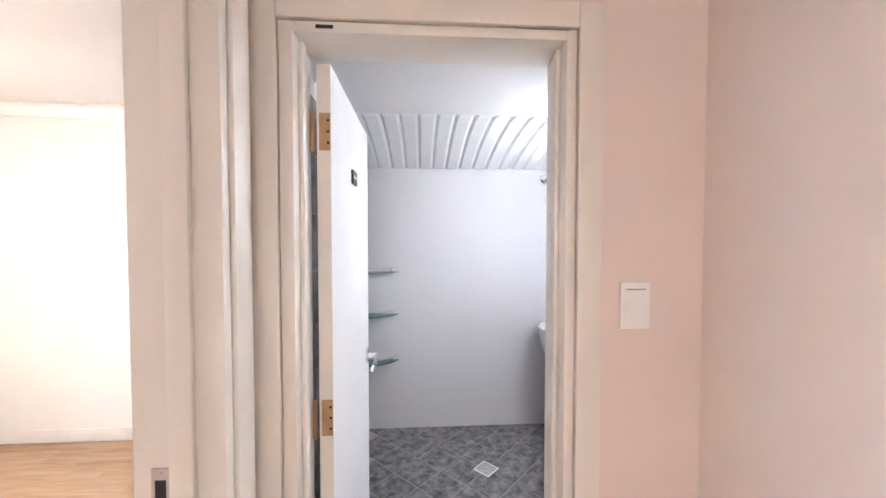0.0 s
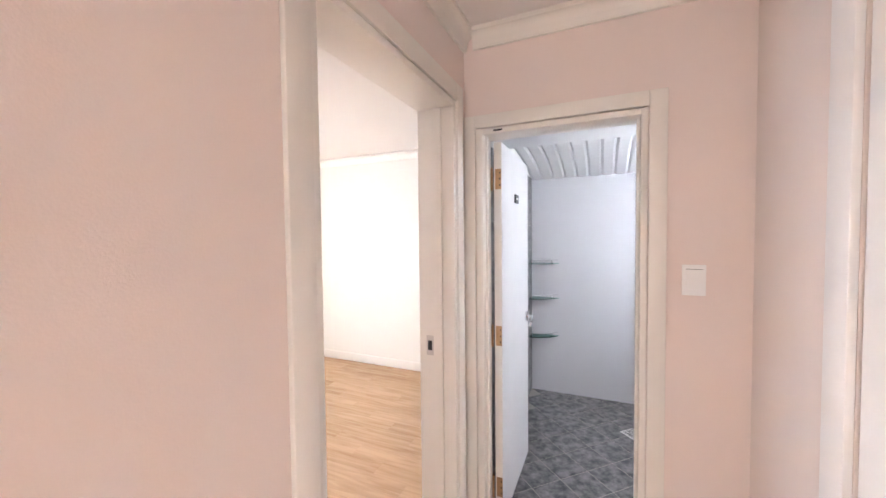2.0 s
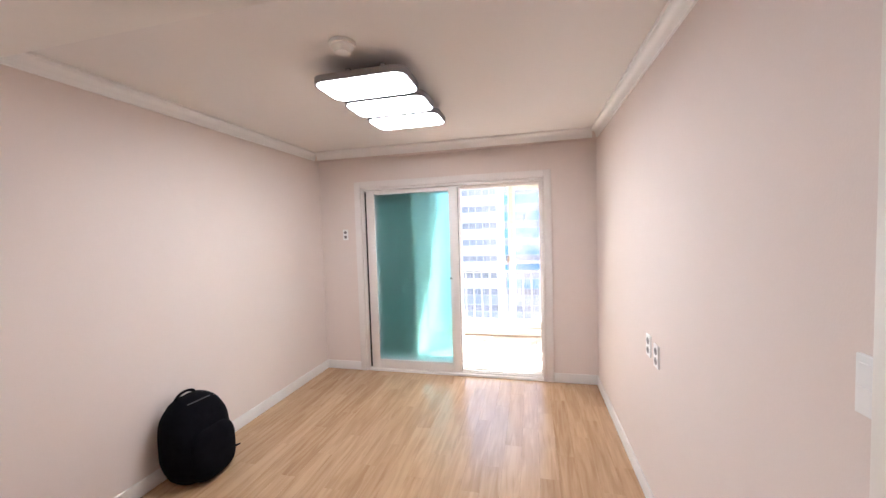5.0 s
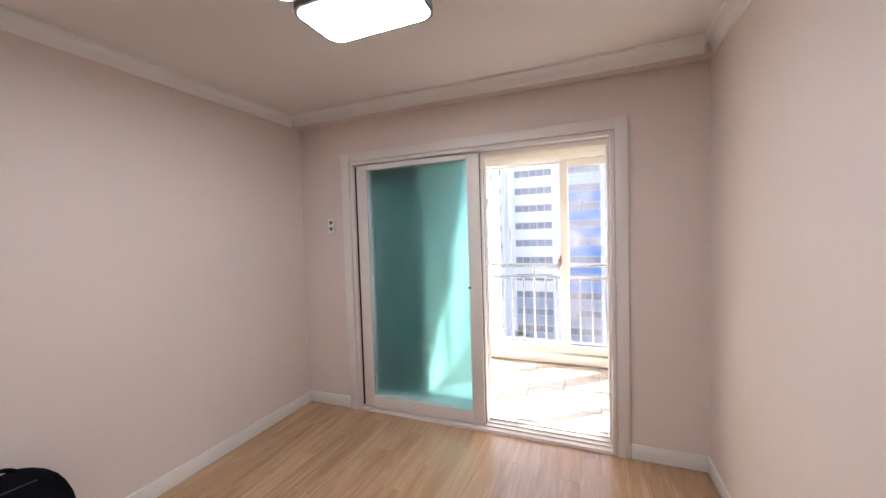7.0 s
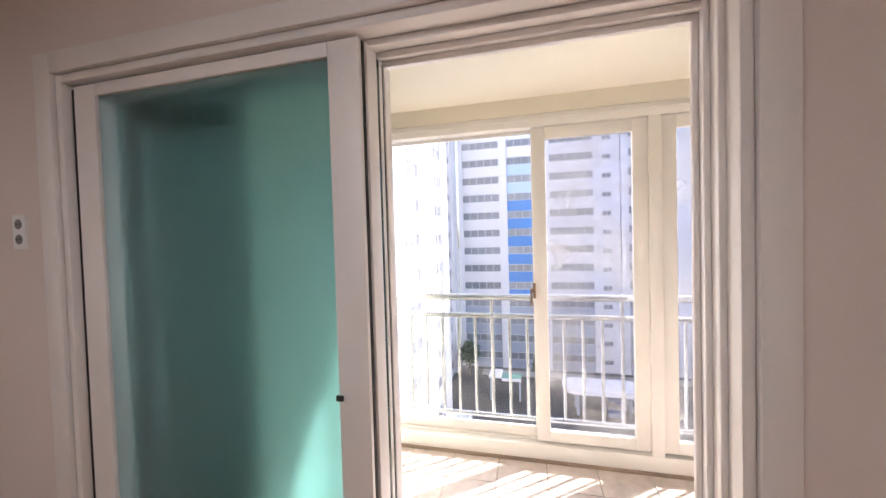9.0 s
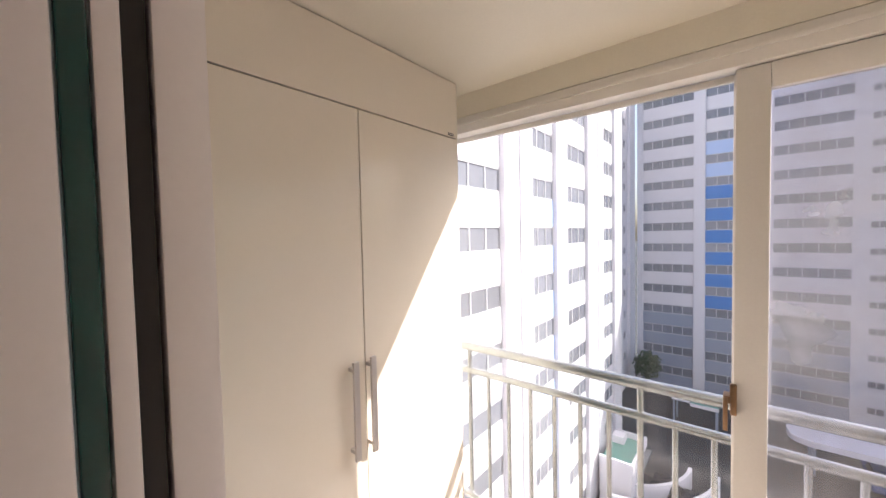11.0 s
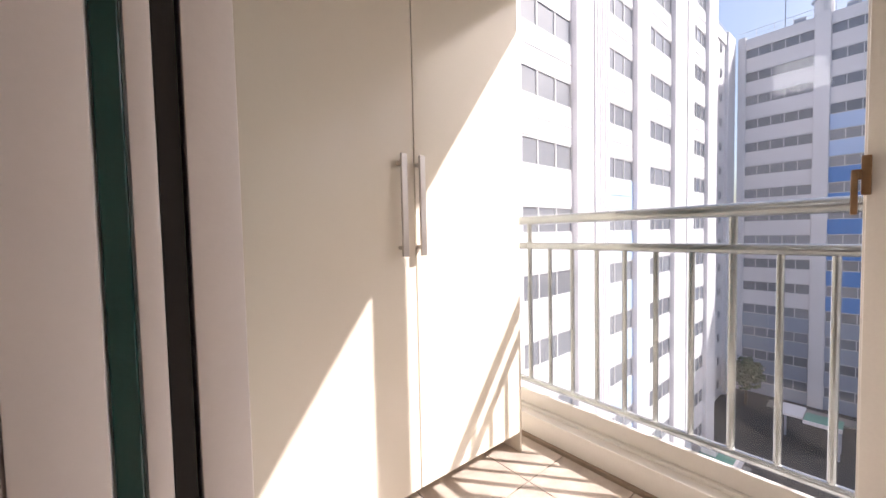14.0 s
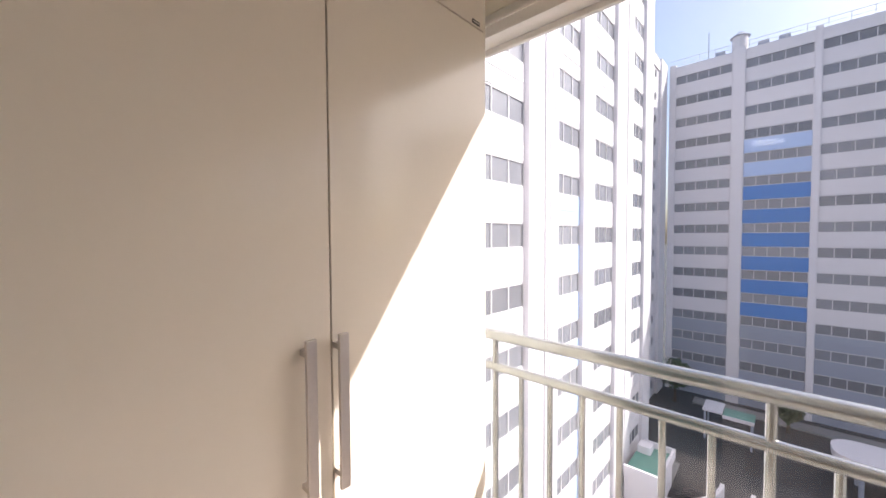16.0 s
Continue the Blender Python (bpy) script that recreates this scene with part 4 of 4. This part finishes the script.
part("parapet", boxes((-35.2, -35.0, -8.5, -6.1, GZ + 3.0, GZ + 3.75), (-30.6, -30.4, -8.5, -6.1, GZ + 3.0, GZ + 3.75), (-35.0, -30.6, -6.3, -6.1, GZ + 3.0, GZ + 3.75), bevel=0.03), CONCW, lo)
part("stair_hatch", boxes((-34.6, -33.6, -8.4, -7.5, GZ + 3.3, GZ + 3.9), bevel=0.03), CONCW, lo)
rw = thing("ramp", (-36.5, -8.5, GZ), "curved white concrete ramp walls", "ramp")
for r in (5.2, 7.0):
    bm = bmesh.new()
    for i in range(12):
        a0 = radians(10 + 7 * i)
        bb = boxes((-0.13, 0.13, -0.46 * r / 7, 0.46 * r / 7, 0, 1.6))
        bb.transform(pose(-36.5 + r * math.cos(a0), -8.5 + r * math.sin(a0), GZ, 0, 0, math.degrees(a0)))
        tmp = bpy.data.meshes.new("tmp")
        bb.to_mesh(tmp)
        bb.free()
        bm.from_mesh(tmp)
        bpy.data.meshes.remove(tmp)
    part("ramp_wall", bm, CONCW, rw)
bs = thing("shelter", (-47.7, -4, GZ), "yard shelter with a white and green roof on posts", "shelter")
part("roof", boxes((-49.2, -46.4, -5.9, -4.3, GZ + 2.9, GZ + 3.1), bevel=0.04), CONCW, bs)
part("roof", boxes((-48.7, -46.6, -4.28, -1.9, GZ + 2.7, GZ + 2.85), bevel=0.03), ROOFG, bs, "green roof")
part("roof_edge", boxes((-46.58, -46.4, -4.28, -1.9, GZ + 2.6, GZ + 2.9), bevel=0.02), CONCW, bs)
for xx, yy in ((-49.0, -5.7), (-46.7, -5.7), (-48.5, -2.1), (-46.8, -2.1)):
    part("post", boxes((xx - 0.08, xx + 0.08, yy - 0.08, yy + 0.08, GZ, GZ + 2.75)), CONCG, bs)
cn = thing("entrance_canopy", (-45.5, 7, GZ), "white rounded concrete canopy over the yard entrance", "canopy")
part("roof", rounded(-47.6, -43.6, 2.9, 11.5, GZ + 2.7, GZ + 3.2, 1.6), CONCW, cn)
for xx, yy in ((-46.6, 4.5), (-44.6, 4.5), (-46.6, 10), (-44.6, 10)):
    part("post", tubes(((xx, yy, GZ), (xx, yy, GZ + 2.7), 0.16)), CONCG, cn)

CARC = [mat("car_paint_white", (0.75, 0.75, 0.76), 0.25), mat("car_paint_black", (0.02, 0.02, 0.025), 0.2), mat("car_paint_silver", (0.45, 0.46, 0.48), 0.3, 0.6), mat("car_paint_blue", (0.06, 0.10, 0.25), 0.25)]
GLZ = mat("car_glass", (0.02, 0.025, 0.03), 0.08)
TYRE = mat("tyre", (0.02, 0.02, 0.02), 0.8)


def car(k, m, word):
    t = new("car")
    t.matrix_basis = m
    tagged(t, word + " car parked in the yard", "car", "parked cars")

    def put(nm, bm, mt, sub=None):
        ob = new(nm, mesh_of(nm, bm, mt, True))
        ob.parent = sub or t
        return ob
    bm = boxes((-0.88, 0.88, -2.2, 2.2, 0.28, 0.85), bevel=0.12)
    put("body", bm, CARC[k])
    bm = boxes((-0.78, 0.78, -1.3, 1.0, 0.84, 1.42))
    for v in bm.verts:
        if v.co.z > 1.2:
            v.co.x *= 0.82
            v.co.y *= 0.72
    bmesh.ops.bevel(bm, geom=list(bm.edges), offset=0.06, segments=2, affect="EDGES")
    cab = put("cabin", bm, GLZ)
    put("roof", boxes((-0.62, 0.62, -0.9, 0.68, 1.405, 1.45), bevel=0.02), CARC[k], cab)
    for sx in (-0.82, 0.82):
        for sy in (-1.35, 1.35):
            put("wheel", tubes(((sx - 0.1, sy, 0.32), (sx + 0.1, sy, 0.32), 0.32), seg=16), TYRE)


words = ["white", "black", "silver", "dark blue"]
for i, (x, y, a) in enumerate(((-30, 4, 88), (-30.5, 6.8, 91), (-30, 9.4, 90), (-30.2, 14.8, 89), (-37, 9, 2), (-37, 14, -1), (-24, 8, 90), (-24, 10.8, 92), (-18, 9, 60), (-46, 8.5, 90), (-46, 11.2, 90), (-34, -4.5, 0))):
    car(i * 3 % 4, pose(x, y, GZ, 0, 0, a), words[i * 3 % 4])
ln = []
for i in range(9):
    ln.append((-32.8, -27.6, 2.6 + i * 2.7, 2.7 + i * 2.7, GZ + 0.004, GZ + 0.008))
tagged(part("parking_lines", boxes(*ln), mat("road_paint", (0.7, 0.7, 0.68), 0.8)), "white painted parking lines on asphalt", "markings", "", "structure")


def tree(x, y, h, seed):
    r = random.Random(seed)
    t = thing("tree", (x, y, GZ), "leafy dark green yard tree beside the block", "tree", "yard trees")
    bm = tube(bmesh.new(), (x, y, GZ), (x, y, GZ + h * 0.5), 0.16, 8, 0.09)
    for i in range(6):
        a = r.uniform(0, 6.3)
        tube(bm, (x, y, GZ + h * r.uniform(0.3, 0.5)), (x + math.cos(a) * h * 0.22, y + math.sin(a) * h * 0.22, GZ + h * r.uniform(0.6, 0.85)), 0.06, 6, 0.02)
    part("trunk", bm, BARK, t)
    vs, fs = [], []
    for i in range(900):
        u = Vector((r.gauss(0, 1), r.gauss(0, 1), r.gauss(0, 1))).normalized() * r.uniform(0.45, 1.0)
        n_ = 1 + 0.35 * noise.noise(u * 2.1 + Vector((seed, 0, 0)))
        c = Vector((x, y, GZ + h * 0.66)) + Vector((u.x * h * 0.30, u.y * h * 0.30, u.z * h * 0.34)) * n_
        a, b = (Vector((r.uniform(-1, 1), r.uniform(-1, 1), r.uniform(-1, 1))).normalized() * r.uniform(0.12, 0.26) for _ in range(2))
        k = len(vs)
        vs += [c - a, c + b, c + a, c - b]
        fs.append((k, k + 1, k + 2, k + 3))
    me = bpy.data.meshes.new("crown")
    me.from_pydata(vs, [], fs)
    me.materials.append(LEAF)
    part("crown", me, LEAF, t)


for i, (x, y, h) in enumerate(((-54, -9.6, 9), (-53.5, 0.5, 6), (-53.5, 14.5, 7), (-53.5, 21, 8), (-36, 20, 8), (-44, 19, 7))):
    tree(x, y, h * 0.6, i + 3)

# ---- floor planks and tiles ----


def planks(name, x0, x1, y0, y1, label):
    t = thing(name, (x0, y0, 0), label, "floor", "", "structure")
    w, L = 0.118, 0.82
    me = mesh_of("plank", boxes((0.0004, L - 0.0004, 0.0004, w - 0.0004, -0.012, 0.0)), WOOD)
    n = int(round((y1 - y0) / w))
    w2 = (y1 - y0) / n
    for j in range(n):
        x = x0 - (j * 0.31 % 1) * L
        while x < x1 - 0.001:
            a, b = max(x, x0), min(x + L, x1)
            if b - a > 0.02:
                if b - a > L - 1e-4:
                    ob = new("plank", me)
                else:
                    ob = new("plank", mesh_of("plank", boxes((0.0004, b - a - 0.0004, 0.0004, w - 0.0004, -0.012, 0.0)), WOOD))
                ob.parent = t
                ob.matrix_parent_inverse = t.matrix_basis.inverted()
                ob.matrix_basis = Matrix.Translation((a, y0 + j * w2, 0)) @ Matrix.Diagonal((1, w2 / w, 1, 1))
            x += L


planks("floor_room", XW, XD1, YS, YN, "warm oak laminate plank floor")
planks("floor_hall", XD1, XE, -2.6, YB0, "warm oak laminate plank hall floor")
planks("floor_bedroom", XW, XD0, 0.99, 4.2, "warm oak laminate plank bedroom floor")

struct("threshold_bedroom", boxes((XD0, XD1, 1.32, 2.14, -0.012, 0.0)), WOOD, "oak laminate strip in the bedroom doorway", "floor")
bf = thing("floor_balcony", (-3, 0, -0.01), "beige stone-look square balcony floor tiles", "floor", "", "structure")
PX, PY, g = 0.372, 0.302, 0.0025
tm = mesh_of("tile", boxes((-PX / 2 + g, PX / 2 - g, -PY / 2 + g, PY / 2 - g, -0.012, 0), bevel=0.0012), BTILE)
r = random.Random(5)
for i in range(-2, 4):
    for j in range(-6, 15):
        cx, cy = -2.985 + (i - 0.5) * -PX, -0.60 + (j + 0.5) * PY
        x0, x1, y0, y1 = max(cx - PX / 2, -3.605), min(cx + PX / 2, XWB - 0.006), max(cy - PY / 2, -1.75), min(cy + PY / 2, 4.2)
        if x1 - x0 < 0.02 or y1 - y0 < 0.02:
            continue
        if x1 - x0 > PX - 1e-4 and y1 - y0 > PY - 1e-4:
            ob = new("tile", tm)
            ob.matrix_basis = Matrix.Translation((cx, cy, -0.0105 + r.uniform(-0.0006, 0.0006)))
        else:
            ob = new("tile", mesh_of("tile", boxes((x0 - cx + g, x1 - cx - g, y0 - cy + g, y1 - cy - g, -0.012, 0)), BTILE))
            ob.matrix_basis = Matrix.Translation((cx, cy, -0.0105))
        ob.parent = bf
        ob.matrix_parent_inverse = bf.matrix_basis.inverted()

gf = thing("floor_bathroom", (1.8, 3.4, -0.055), "dark slate-look bathroom tiles laid diagonally", "floor", "", "structure")
part("grout_bed", boxes((1.035, 2.6, YB1, 4.5, -0.12, -0.0555)), GGROUT, gf)
T = 0.215
tm = mesh_of("tile", boxes((-T / 2 + 0.0035, T / 2 - 0.0035, -T / 2 + 0.0035, T / 2 - 0.0035, -0.004, 0), bevel=0.001), GTILE)
for i in range(-12, 13):
    for j in range(-12, 13):
        cx, cy = 1.909 + (i + 0.5) * T * c45 - (j + 0.5) * T * c45, 3.777 + (i + 0.5) * T * c45 + (j + 0.5) * T * c45
        if 1.03 < cx < 2.6 and YB1 - 0.02 < cy < 4.52:
            ob = new("tile", tm)
            ob.parent = gf
            ob.matrix_parent_inverse = gf.matrix_basis.inverted()
            ob.matrix_basis = pose(cx, cy, -0.0525, 0, 0, 45)

wt = thing("wall_tiles", (1.8, 4.5, 0), "glossy white back wall tiles, dark tiles beside the door", "tiles", "", "structure")
TW, TH = 0.36, 0.235
tm = mesh_of("tile", boxes((-TW / 2 + 0.001, TW / 2 - 0.001, -0.006, 0, -TH / 2 + 0.001, TH / 2 - 0.001), bevel=0.0012), WTILE)
for i in range(5):
    for k in range(9):
        cx, cz = 1.035 + 0.065 + TW * i, -0.055 + TH * (k + 0.5)
        if cx - TW / 2 < 1.03:
            ob = new("tile", mesh_of("tile", boxes((1.036 - cx, TW / 2 - 0.001, -0.006, 0, -TH / 2 + 0.001, TH / 2 - 0.001)), WTILE))
        else:
            ob = new("tile", tm)
        ob.parent = wt
        ob.matrix_parent_inverse = wt.matrix_basis.inverted()
        ob.matrix_basis = Matrix.Translation((cx, 4.4995, cz))
# dark tiles over the whole side wall behind the door, in the floor's material
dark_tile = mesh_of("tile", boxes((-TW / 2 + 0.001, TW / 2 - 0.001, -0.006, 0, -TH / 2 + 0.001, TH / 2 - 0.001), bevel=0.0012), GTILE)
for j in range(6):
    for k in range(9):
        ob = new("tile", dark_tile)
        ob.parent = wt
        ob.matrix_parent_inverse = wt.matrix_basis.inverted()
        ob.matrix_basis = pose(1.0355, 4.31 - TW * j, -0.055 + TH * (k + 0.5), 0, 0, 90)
